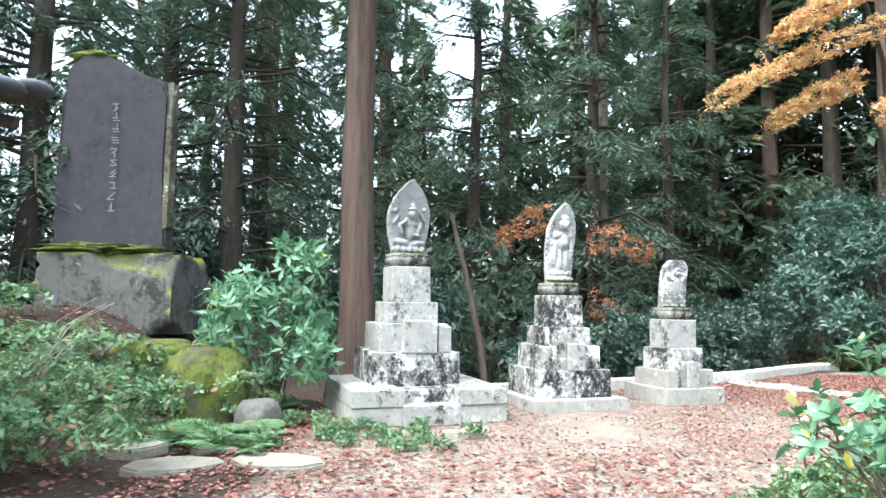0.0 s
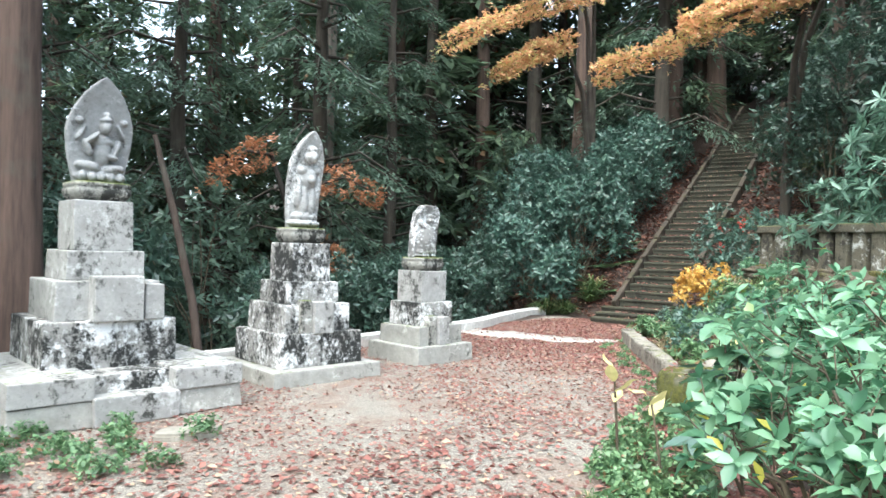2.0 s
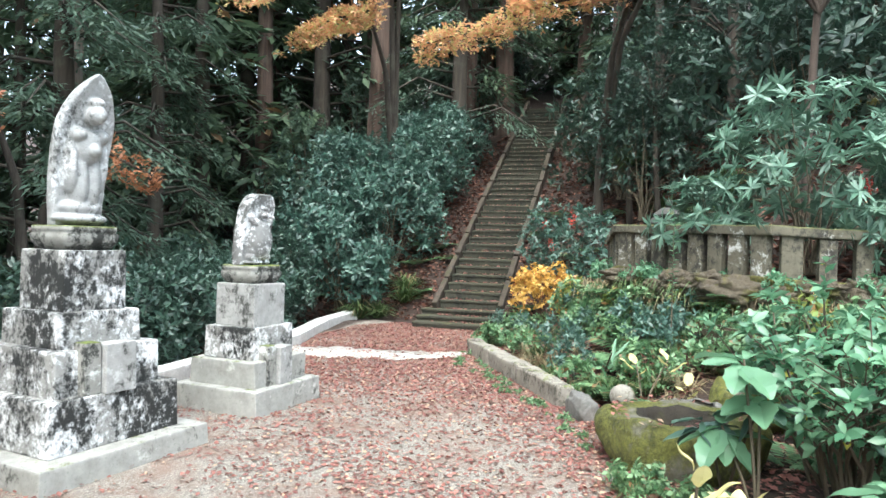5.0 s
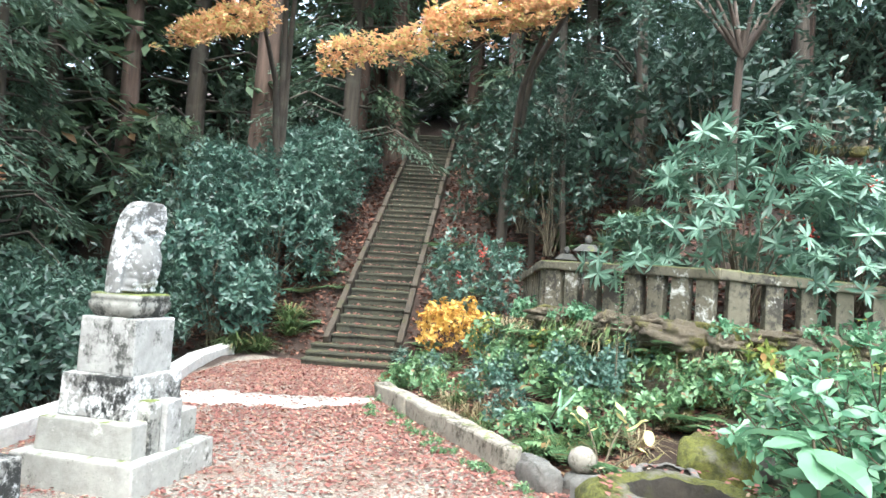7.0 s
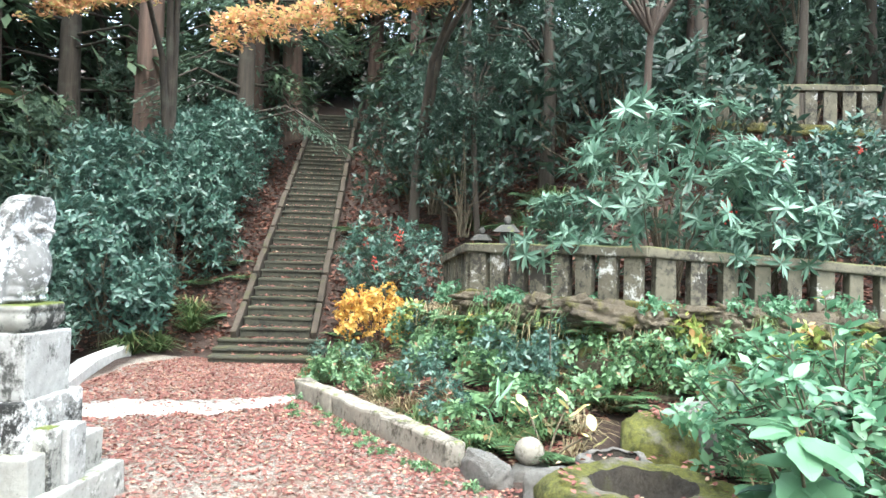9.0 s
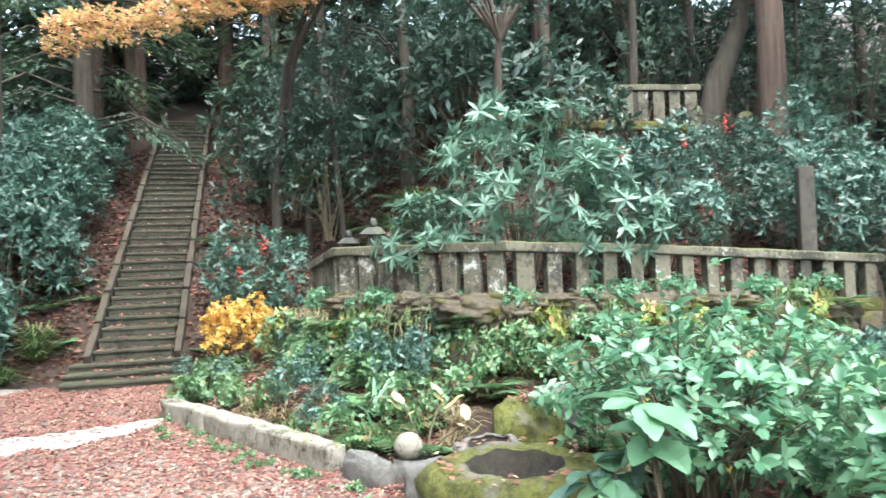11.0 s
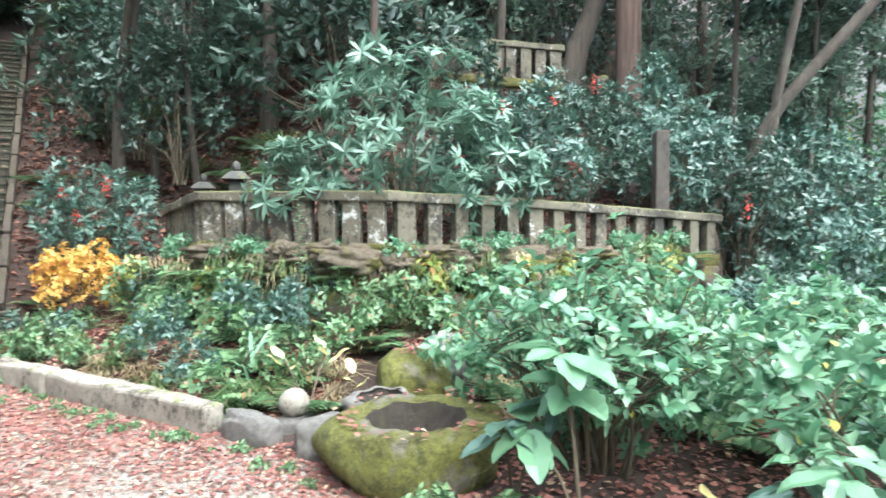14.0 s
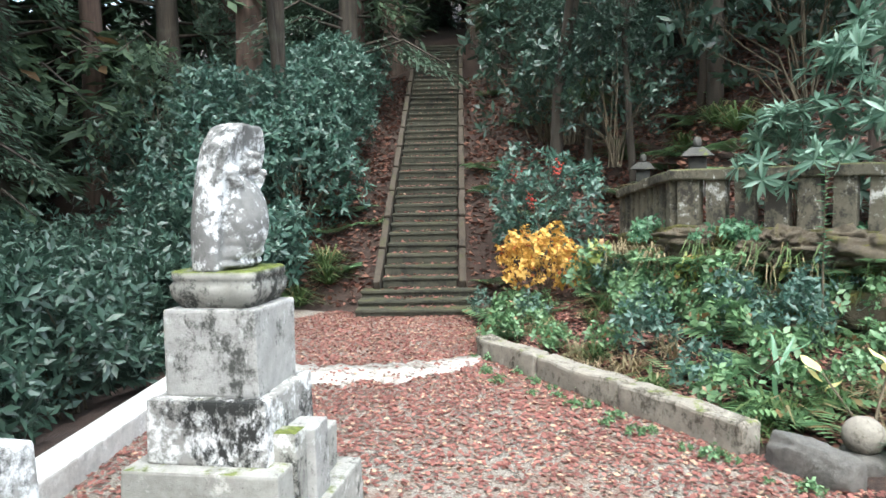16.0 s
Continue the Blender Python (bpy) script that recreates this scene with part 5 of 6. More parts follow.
bmesh.ops.recalc_face_normals(bmt, faces=list(bmt.faces))
bmesh.ops.bevel(bmt, geom=list(bmt.edges), offset=0.035, segments=2, affect="EDGES")
part("slab", bmt, SLATE, tab)
part("moss_cap", rock((0.34, 0.16, 0.07), (-0.55, 0.0, 2.99), 31, 0.5, 3, 2.5), MOSSROCK, tab, "bright moss on the tablet's top", True)
part("pale_edge", block((0.09, 0.22, 2.2), (0.745, 0.0, 0.35), 0.02, 0.02, 0, 0.9), FENCE, tab, "pale lichen-grey edge")
rngi = np.random.default_rng(8)
for i in range(10):
    for k in range(3):
        bar = part("inscription_bar", block((0.10, 0.008, 0.014), (0, 0, 0), 0.002, 0.0), ROOFMETAL, tab)
        bar.matrix_basis = pose(-0.05 + rngi.normal(0, 0.012), -0.152, 2.2 - i * 0.17 - k * 0.04, 0, rngi.choice([0, 0, 35, -40, 88]), 0)
part("pedestal", rock((1.65, 1.0, 0.95), (0.15, 0.0, -0.62), 6, 0.35, 4, 1.7, 0.4), stone_mat("pedestal_rock", (0.10, 0.095, 0.085), (0.42, 0.41, 0.40), (0.025, 0.025, 0.02), 0.10, 0.0, 1.0, (0.15, 0.17, 0.02)), tab, "mossy grey rock pedestal", True)
part("moss_cushion", rock((0.85, 0.34, 0.1), (-0.05, -0.3, 0.0), 16, 0.6, 4, 3.2), MOSSROCK, tab, "bright green moss cushion", True)
boulder(-2.75, 7.9, 0.32, (0.58, 0.5, 0.6), MOSSROCK, "large boulder covered in bright yellow-green moss", 21, 15, flat=0.1, roughness=0.38)
boulder(-3.55, 8.35, 0.62, (0.62, 0.5, 0.34), MOSSROCK, "mossy flat boulder below the slate tablet", 22, 40)
boulder(-4.6, 8.5, 0.62, (0.7, 0.45, 0.32), ROCKMAT, "grey retaining rock below the slate tablet", 23, 5)
boulder(-2.0, 7.5, 0.1, (0.3, 0.22, 0.26), ROCKMAT, "small grey rock beside the mossy boulder", 24, 60)
boulder(-3.0, 8.8, 0.8, (0.28, 0.2, 0.16), KERB, "pale grey stone on the mossy mound", 25, 60)
boulder(-5.9, 8.6, 0.55, (0.7, 0.5, 0.36), ROCKMAT, "dark grey retaining rock below the slate tablet", 26, 10)
rngs = np.random.default_rng(5)
for px, py, a, b2, rz_ in [(-2.25, 5.75, 0.44, 0.3, 8), (-1.4, 5.95, 0.4, 0.3, -12), (-2.85, 6.3, 0.34, 0.24, 20), (-2.1, 6.42, 0.25, 0.17, 4), (0.25, 7.35, 0.26, 0.16, 6)]:
    bm = bmesh.new()
    ring = []
    for i in range(9):
        an = 2 * math.pi * i / 9
        k = rngs.uniform(0.82, 1.1)
        ring.append(bm.verts.new((a * k * math.cos(an), b2 * k * math.sin(an), 0)))
    fc = bm.faces.new(ring)
    ex = bmesh.ops.extrude_face_region(bm, geom=[fc])
    bmesh.ops.translate(bm, verts=[v for v in ex["geom"] if isinstance(v, bmesh.types.BMVert)], vec=(0, 0, 0.11))
    bmesh.ops.recalc_face_normals(bm, faces=list(bm.faces))
    bmesh.ops.bevel(bm, geom=list(bm.edges), offset=0.018, segments=2, affect="EDGES")
    fs = part("flagstone", bm, FLAG, None, "flat irregular pale flagstone set in the ground")
    fs.matrix_world = pose(px, py, gz(px, py) - 0.06, 0, 0, rz_)
    tagged(fs, category="flagstone", group="flagstones near the path")

# ---- pale worn concrete strip across the path ----
strip = np.array([(5.45, 13.1), (5.9, 12.5), (6.3, 11.9), (6.7, 11.4), (7.1, 11.1), (7.6, 10.95)])
f = np.linspace(0, 5, 60)
mid = np.column_stack([np.interp(f, range(6), strip[:, 0]), np.interp(f, range(6), strip[:, 1])])
across = unit(np.gradient(mid, axis=0))[:, ::-1] * [-1, 1]
wob = np.array([[noise.noise(Vector((q * 1.9, k, 0))) + 0.6 * noise.noise(Vector((q * 6.0, k, 7))) for k in (1.0, 9.0)] for q in f])
half = 0.47 * np.sin(np.pi * np.clip(f / 5 * 0.9 + 0.1, 0, 1)) ** 0.4 * (1 - 0.45 * f / 5)
lft, rgt = mid + across * (half * (1 + 0.7 * wob[:, 0]))[:, None], mid - across * (half * (1 + 0.7 * wob[:, 1]))[:, None]
V = np.concatenate([np.column_stack([q, np.full(60, zq)]) for q, zq in ((lft, -0.05), (lft * 0.94 + mid * 0.06, 0.026), (rgt * 0.94 + mid * 0.06, 0.026), (rgt, -0.05))])
ii = np.arange(59)
lots = [(V, np.concatenate([np.stack([ii + k * 60, ii + 1 + k * 60, ii + 61 + k * 60, ii + 60 + k * 60], 1) for k in range(3)]))]
cs = part("concrete_strip", fast_mesh("concrete_strip", *join_arrays(lots)), SANDY, None, "worn pale concrete strip across the leafy path", kind="structure")
tagged(cs, category="concrete strip")

# ---- undergrowth plants ----


def tuft(seed, n, L, W, mat, name, label, group, lean=(20, 75), droop=0.0):
    rng = np.random.default_rng(seed)
    e = thing(name, 0, 0, 0, 0, label, "plant", group)
    a, th = rng.uniform(0, 2 * np.pi, n), np.radians(rng.uniform(*lean, n))
    D = np.column_stack([np.cos(a) * np.sin(th), np.sin(a) * np.sin(th), np.cos(th)])
    P = rng.normal(0, 0.035, (n, 3)) * [1, 1, 0]
    ln = L * rng.uniform(0.6, 1.1, n)
    mid = P + D * (ln * 0.55)[:, None]
    D2 = unit(D * [1.2, 1.2, 0.1] + [0, 0, -0.25 - droop])
    S = unit(np.cross(D, [0, 0, 1.0])) * (W * 0.5)
    tip = mid + D2 * (ln * 0.5)[:, None]
    V = np.stack([P - S * 0.5, P + S * 0.5, mid + S, mid - S, tip], 1).reshape(-1, 3)
    i = np.arange(n)[:, None] * 5
    T = np.concatenate([i + [0, 1, 2], i + [0, 2, 3], i + [3, 2, 4]], 1).reshape(-1, 3)
    part("tuft_grass", fast_mesh("tuft_grass", V, T), mat, e)
    return e


def leafy(seed, radii, tips, k, L, W, mat, name, label, group, foot=0.9, spread=(55, 100)):
    return shrub(name, 0, 0, 0, radii, tips, k, L, W, mat, label, seed, "plant", 3, 0.5, 0.2, True, group, spread, -0.5, foot)


def frond_plant(seed, n, L, mat, name, label, group):
    """A fern: arching fronds with paired leaflets."""
    rng = np.random.default_rng(seed)
    e = thing(name, 0, 0, 0, 0, label, "fern", group)
    lots = []
    for _ in range(n):
        a, ln = rng.uniform(0, 2 * np.pi), L * rng.uniform(0.7, 1.1)
        out, side = np.array([np.cos(a), np.sin(a), 0]), np.array([-np.sin(a), np.cos(a), 0])
        f = np.repeat(np.linspace(0.12, 1, 13), 2)
        sg = np.tile([1.0, -1.0], 13)
        P = out * (f * ln)[:, None] + np.array([0, 0, 1.0]) * (ln * (0.75 * f - 0.62 * f ** 2))[:, None]
        D = side * sg[:, None] + out * 0.45 + [0, 0, -0.12]
        N = np.tile([0, 0, 1.0], (26, 1)) - out * 0.2
        size = np.sin(np.pi * (0.12 + 0.86 * f)) * ln * 0.32 + 0.01
        lots.append(simple_leaf_arrays(P, D, N, size, size * 0.26 + 0.006))
    part("fronds", fast_mesh("fronds", *join_arrays(lots)), mat, e)
    return e


def sow(src, spots, rng, lo=0.75, hi=1.3, lift=0.0):
    for i, (px, py) in enumerate(spots):
        m = pose(px, py, gz(px, py) + lift, rng.uniform(-8, 8), rng.uniform(-8, 8), rng.uniform(0, 360)) @ Matrix.Scale(rng.uniform(lo, hi), 4)
        if i == 0:
            first_pose = m
        else:
            copy_thing(src, m)
    src.matrix_basis = first_pose


def spots(rng, n, test, x0, x1, y0, y1):
    out = []
    while len(out) < n:
        px, py = rng.uniform(x0, x1), rng.uniform(y0, y1)
        if test(px, py):
            out.append((px, py))
    return out


def foot_x(py):
    ys, xs = zip(*FOOT)
    return float(np.interp(py, ys, xs))


def in_bed(px, py):
    kx = np.interp(py, [5.6, 7.0, 7.6, 8.1, 11.0, 12.2], [5.9, 6.2, 6.15, 6.2, 8.05, 9.9])
    return kx < px < foot_x(py) - 0.25 and math.hypot(px - 6.8, py - 6.5) > 0.7 and math.hypot(px - 6.0, py - 6.75) > 0.45


rngq = np.random.default_rng(31)
bed = "plants in the bed behind the kerb"
sow(tuft(301, 70, 0.42, 0.016, GRASS, "grass_tuft", "arching green grass tuft with some dry blades", bed), spots(rngq, 24, in_bed, 5.6, 9.9, 5.6, 12.0), rngq)
sow(tuft(320, 60, 0.36, 0.014, DRYGRASS, "grass_tuft", "dry straw-coloured grass tuft in the bed", bed), spots(rngq, 20, in_bed, 5.6, 9.9, 5.6, 11.0), rngq)
sow(leafy(302, (0.3, 0.3, 0.24), 70, 5, 0.085, 0.045, FERN, "leafy_plant", "low leafy green plant in the bed behind the kerb", bed), spots(rngq, 30, in_bed, 5.6, 9.9, 5.6, 12.0), rngq)
sow(leafy(303, (0.28, 0.28, 0.34), 60, 6, 0.075, 0.03, CAMELLIA, "leafy_plant", "bluish-green bushy plant in the bed behind the kerb", bed), spots(rngq, 13, in_bed, 5.6, 9.9, 7.6, 12.0), rngq)
sow(frond_plant(304, 11, 0.5, FERN, "fern", "green fern with arching fronds in the bed", bed), spots(rngq, 24, in_bed, 5.6, 9.9, 5.6, 12.0), rngq)
edge_group = "small weeds along the kerb"
kerb_edge = [(7.55 - 0.68 * q + rngq.uniform(-0.35, 0.05), 11.0 - 1.06 * q + rngq.uniform(-0.1, 0.1)) for q in np.linspace(0, 3.6, 26)]
sow(leafy(305, (0.13, 0.13, 0.06), 26, 4, 0.045, 0.034, FERN, "weed", "small round-leaved green weed at the kerb", edge_group, 0.8, (70, 100)), kerb_edge, rngq, 0.35, 0.8)
left = "plants on the mound beside the tall monument"
sow(leafy(306, (0.22, 0.22, 0.12), 46, 5, 0.06, 0.035, FERN, "weed", "low green weed among the fallen leaves", left, 0.8), spots(rngq, 70, lambda px, py: px < -0.9 or py < 7.7, -4.6, 0.6, 6.5, 8.0), rngq, 0.4, 0.9)
sow(frond_plant(307, 10, 0.45, FERN, "fern", "green fern on the mossy mound", left), spots(rngq, 34, lambda px, py: True, -6.0, -1.6, 6.2, 9.0), rngq)
sow(tuft(308, 60, 0.4, 0.014, GRASS, "grass_tuft", "grass tuft on the mossy mound", left), spots(rngq, 14, lambda px, py: True, -6.0, -1.4, 6.4, 9.2), rngq)
sow(leafy(309, (0.5, 0.5, 0.3), 130, 5, 0.075, 0.04, FERN, "low_shrub", "low leafy shrub on the mossy mound", left), spots(rngq, 22, lambda px, py: px < -3.0 or py > 6.8, -6.8, -2.4, 4.8, 8.4), rngq)
right = "plants under the garden shrubs"
sow(leafy(310, (0.34, 0.34, 0.3), 80, 5, 0.09, 0.045, BUSH, "leafy_plant", "bright green leafy plant in the garden bed", right), spots(rngq, 46, lambda px, py: px > 2.5 + max(0, (py - 3)) * 0.85 and math.hypot(px - 4.98, py - 6.42) > 0.95, 2.6, 9.0, 1.5, 6.6), rngq, 0.8, 1.4)
sow(frond_plant(311, 12, 0.6, FERN, "fern", "green fern in the garden bed", right), spots(rngq, 26, lambda px, py: px > 5.0, 5.0, 10.0, -1.0, 6.0), rngq)
verge = "weeds on the verge beside the garden shrubs"
on_verge = lambda px, py: 0.0 < px - (2.35 + (py - 5.0) * 1.15) < 0.95 and math.hypot(px - 5.06, py - 6.43) > 0.75
sow(leafy(314, (0.2, 0.2, 0.12), 46, 5, 0.06, 0.036, FERN, "weed", "low green weed on the leafy verge", verge, 0.8), spots(rngq, 46, on_verge, 1.4, 5.0, 4.2, 6.6), rngq, 0.5, 1.1)
sow(tuft(315, 50, 0.3, 0.012, GRASS, "grass_tuft", "small green grass tuft on the leafy verge", verge), spots(rngq, 16, on_verge, 1.4, 5.0, 4.2, 6.6), rngq, 0.5, 1.0)
slope = "plants on the wooded slope"
sow(frond_plant(312, 11, 0.6, FERN, "fern", "dark fern on the wooded slope", slope), spots(rngq, 40, lambda px, py: px > foot_x(py) + 0.4 and abs((px - S0[0]) * -SA[1] + (py - S0[1]) * SA[0]) > 1.0, 9.2, 18, 8.6, 19), rngq)
sow(tuft(313, 90, 0.8, 0.03, GRASS, "grass_tuft", "large arching grass tuft on the wooded slope", slope), [(13.0, 9.3), (13.6, 9.9), (12.6, 10.4), (9.6, 15.4), (10.2, 15.2), (9.2, 15.6), (10.6, 15.6), (14.4, 11.2), (12.4, 8.9)], rngq, 0.9, 1.3)

palm = tuft(316, 70, 0.95, 0.04, GRASS, "palm", "small palm with long arching drooping leaves on the wooded slope", "", (25, 85), 0.5)
palm.matrix_basis = pose(13.75, 11.7, 3.55)
part("trunk", fast_mesh("trunk", *tube([(0.1, 0, gz(13.75, 11.7) - 3.75), (0.05, 0, -0.9), (0, 0, 0.05)], [0.09, 0.08, 0.07], 8)), DARKBARK, palm, smooth=True)

# ---- the small wooden shelter ----
she = thing("wooden_shelter", 8.12, -0.5, gz(8.3, 0.0), -98, "small open wooden shelter with leaf-strewn grey sheet roof", "shelter")
SW, SD, EZ, RZ = 3.4, 2.6, 2.07, 2.6
zb = gz(8.3, 0.0)
bm = bmesh.new()
corners = [(-0.1, -0.1), (SW, -0.1), (SW, SD), (-0.1, SD)]
lowv = [bm.verts.new((a, b2, EZ - zb)) for a, b2 in corners]
rid = [bm.verts.new((1.2, SD / 2, RZ - zb)), bm.verts.new((SW - 1.3, SD / 2, RZ - zb))]
bm.faces.new((lowv[0], lowv[1], rid[1], rid[0]))
bm.faces.new((lowv[1], lowv[2], rid[1]))
bm.faces.new((lowv[2], lowv[3], rid[0], rid[1]))
bm.faces.new((lowv[3], lowv[0], rid[0]))
bm.faces.new(list(reversed(lowv)))
bmesh.ops.recalc_face_normals(bm, faces=list(bm.faces))
ex = bmesh.ops.extrude_face_region(bm, geom=[q for q in bm.faces if q.normal.z < -0.9])
bmesh.ops.translate(bm, verts=[v for v in ex["geom"] if isinstance(v, bmesh.types.BMVert)], vec=(0, 0, -0.06))
bmesh.ops.recalc_face_normals(bm, faces=list(bm.faces))
part("roof", bm, DARKROOF, she, "grey sheet-metal hipped roof")
for a in (0.05, SW - 0.6):
    for b2 in (1.0, SD - 0.4):
        part("post", block((0.12, 0.12, EZ - zb - 0.06), (a, b2, 0), 0.008, 0.003), WOOD, she)
part("beam", block((SW - 0.9, 0.1, 0.14), (SW / 2 + 0.05, 1.0, EZ - zb - 0.22), 0.008, 0.003), WOOD, she)
part("altar", block((1.9, 0.9, 0.95), (SW / 2 + 0.2, SD - 0.9, 0), 0.02, 0.004), DARKWOOD, she, "dark wooden altar box")
part("altar_shelf", block((2.1, 1.1, 0.06), (SW / 2 + 0.2, SD - 0.95, 0.97), 0.01, 0.003), WOOD, she)
part("back_board", block((SW - 1.0, 0.05, EZ - zb - 0.1), (SW / 2 + 0.1, SD - 0.3, 0), 0.006, 0.003), DARKWOOD, she)
rngr = np.random.default_rng(41)
n = 2600
a, b2 = rngr.uniform(0.35, SW - 0.4, n), rngr.uniform(0.2, SD / 2, n)
ok = (b2 - 0.1) / (SD / 2) < np.minimum(1, (a + 0.1) / 1.25)
a, b2 = a[ok], b2[ok]
P = np.column_stack([a, b2, EZ - zb + (RZ - EZ) * (b2 + 0.1) / (SD / 2 + 0.1) + 0.012])
an = rngr.uniform(0, 2 * np.pi, len(P))
V, T = leaf_arrays(P, np.column_stack([np.cos(an), np.sin(an), rngr.normal(0, 0.2, len(P))]), np.array([0, -0.3, 1.0]) + rngr.normal(0, 0.3, (len(P), 3)), 0.09, 0.06)
part("fallen_leaves", fast_mesh("fallen_leaves", V, T), LITTER, she, "red-brown fallen leaves on the roof", kind="stuff")

# ---- the house on the hill ----
hz = 2.6
house = thing("house", 16.7, -3.7, hz, -100, "white plastered house with brown board siding among trees", "house")
part("wall", block((9.5, 0.25, 5.4), (4.4, 0.12, 0), 0.0, 0.0), PLASTER, house, "white plaster wall")
part("side_wall", block((0.25, 6.0, 5.4), (-0.22, 3.1, 0), 0.0, 0.0), PLASTER, house, "white plaster wall")
for a in (-0.25, 5.6):
    part("timber_post", block((0.2, 0.12, 5.4), (a, -0.07, 0), 0.01, 0.003), DARKWOOD, house)
for i in range(11):
    part("siding_board", block((2.15, 0.05, 0.19), (4.45, -0.04 - 0.012, 2.05 + i * 0.175), 0.006, 0.003), DARKBARK, house)
part("siding_frame", block((0.1, 0.09, 2.1), (3.35, -0.05, 1.95), 0.008, 0.002), GREYBARK, house)
part("window", block((1.2, 0.06, 1.9), (6.4, -0.03, 2.0), 0.006, 0.0), ROOFMETAL, house, "pale grey window")
for a in (5.8, 6.4, 7.0):
    part("window_bar", block((0.06, 0.08, 1.9), (a, -0.05, 2.0), 0.004, 0.0), GREYBARK, house)
bm = bmesh.new()
rv = [bm.verts.new(q) for q in [(-0.7, -0.9, 5.3), (10.2, -0.9, 5.3), (10.2, 3.2, 7.4), (-0.7, 3.2, 7.4), (-0.7, 7.4, 5.1), (10.2, 7.4, 5.1)]]
bm.faces.new((rv[0], rv[1], rv[2], rv[3]))
bm.faces.new((rv[3], rv[2], rv[5], rv[4]))
bmesh.ops.solidify(bm, geom=list(bm.faces), thickness=0.18)
part("roof", bm, ROOFMETAL, house)

# ---- eave of the hall beside the path ----
hall = thing("temple_hall", -2.98, 4.9, -0.28, 0, "dark timber hall with a deep tiled eave", "hall")
part("wall", block((0.2, 6.5, 3.1), (-2.6, -4.6, 0), 0.0, 0.0), DARKWOOD, hall, "dark boarded wall")
bm = bmesh.new()
sec = [(0.0, 3.02), (-0.6, 3.16), (-1.4, 3.5), (-2.4, 4.1), (-3.6, 5.0)]
rows_v = []
for yy, up in ((0.0, 0.18), (-0.5, 0.08), (-1.2, 0.02), (-8.0, 0.0)):
    rows_v.append([bm.verts.new((px, yy * 1.0, pz + up * (1 if px > -1.5 else 0.3))) for px, pz in sec])
for r0, r1 in zip(rows_v, rows_v[1:]):
    for j in range(len(sec) - 1):
        bm.faces.new((r0[j], r0[j + 1], r1[j + 1], r1[j]))
bmesh.ops.recalc_face_normals(bm, faces=list(bm.faces))
bmesh.ops.solidify(bm, geom=list(bm.faces), thickness=0.1)
part("roof", bm, DARKWOOD, hall, "dark weathered eave")
for i in range(20):
    rf = part("rafter", block((2.6, 0.07, 0.09), (-1.35, 0, 0), 0.006, 0.002), DARKWOOD, hall)
    rf.matrix_basis = pose(0, -0.25 - 0.38 * i, 2.86, 0, 13, 0)
for i in range(22):
    tl = part("roof_tile", rock((0.12, 0.17, 0.06), (0, 0, 0), i, 0.05, 2), DARKROOF, hall, smooth=True)
    tl.location = (0.02, -0.15 - 0.34 * i, 3.06 + (0.14 if i == 0 else 0.05 if i == 1 else 0.0))

# ---- plants with large leaves ----


def big_leaf_mesh(L, W, lobes, seed):
    """One broad leaf with a toothed edge, folded along its rib and drooping to the tip."""
    n = 9
    V, T = [], []
    for i in range(n):
        f = i / (n - 1)
        w = W * 0.5 * math.sin(math.pi * min(1, f * 0.93 + 0.05)) ** 0.75 * (1 + (0.16 if lobes and i % 2 else 0))
        z = (-0.35 if lobes else -0.14) * L * f * f + 0.01 * math.sin(f * 7 + seed)
        V += [(-w, f * L, z + w * 0.28), (0, f * L, z), (w, f * L, z + w * 0.28)]
    for i in range(n - 1):
        k = i * 3
        T += [(k, k + 1, k + 4), (k, k + 4, k + 3), (k + 1, k + 2, k + 5), (k + 1, k + 5, k + 4)]
    return mesh_from("leaf", V, T)


def broad_plant(name, x, y, z, height, whorls, L, W, mat, label, seed, lobes=True, k=7):
    rng = np.random.default_rng(seed)
    e = thing(name, x, y, z, 0, label, "plant")
    me = [big_leaf_mesh(L * q, W * q, lobes, i) for i, q in enumerate((0.8, 1.0, 1.15))]
    for w in range(whorls):
        a0 = rng.uniform(0, 360)
        bx, by = rng.normal(0, 0.12 * (w + 1) ** 0.5, 2)
        top = height * (1 - 0.22 * w)
        part("stem", fast_mesh("stem", *tube([(0, 0, 0), (bx * 0.4, by * 0.4, top * 0.5), (bx, by, top)], [0.012, 0.01, 0.007], 5)), TWIG, e, smooth=True)
        for i in range(k):
            lf = part("leaf", me[(i + w) % 3], mat, e)
            lf.matrix_basis = pose(bx, by, top - (0.012 if lobes else 0.07) * i, 0, 0, a0 + i * 360 / k + rng.uniform(-14, 14)) @ pose(0, 0.02, 0, rng.uniform(-38, 22) if lobes else rng.uniform(20, 62), rng.uniform(-15, 15), 0)
    return e


broad_plant("broad_leaf_plant", 4.1, 5.52, 0.0, 1.02, 3, 0.27, 0.15, BUSH, "tall plant with broad glossy toothed green leaves beside the basin", 401)
broad_plant("broad_leaf_plant", 4.45, 5.85, 0.0, 0.72, 2, 0.24, 0.12, CAMELLIA, "dark plant with broad drooping toothed leaves beside the basin", 402)
broad_plant("broad_leaf_plant", 3.2, 4.2, 0.0, 0.95, 2, 0.2, 0.09, BUSH, "leafy plant with broad green leaves among the shrubs", 403)
broad_plant("broad_leaf_plant", 3.35, 4.75, 0.0, 0.62, 2, 0.22, 0.1, CAMELLIA, "dark broad-leaved plant at the foot of the shrubs", 404)
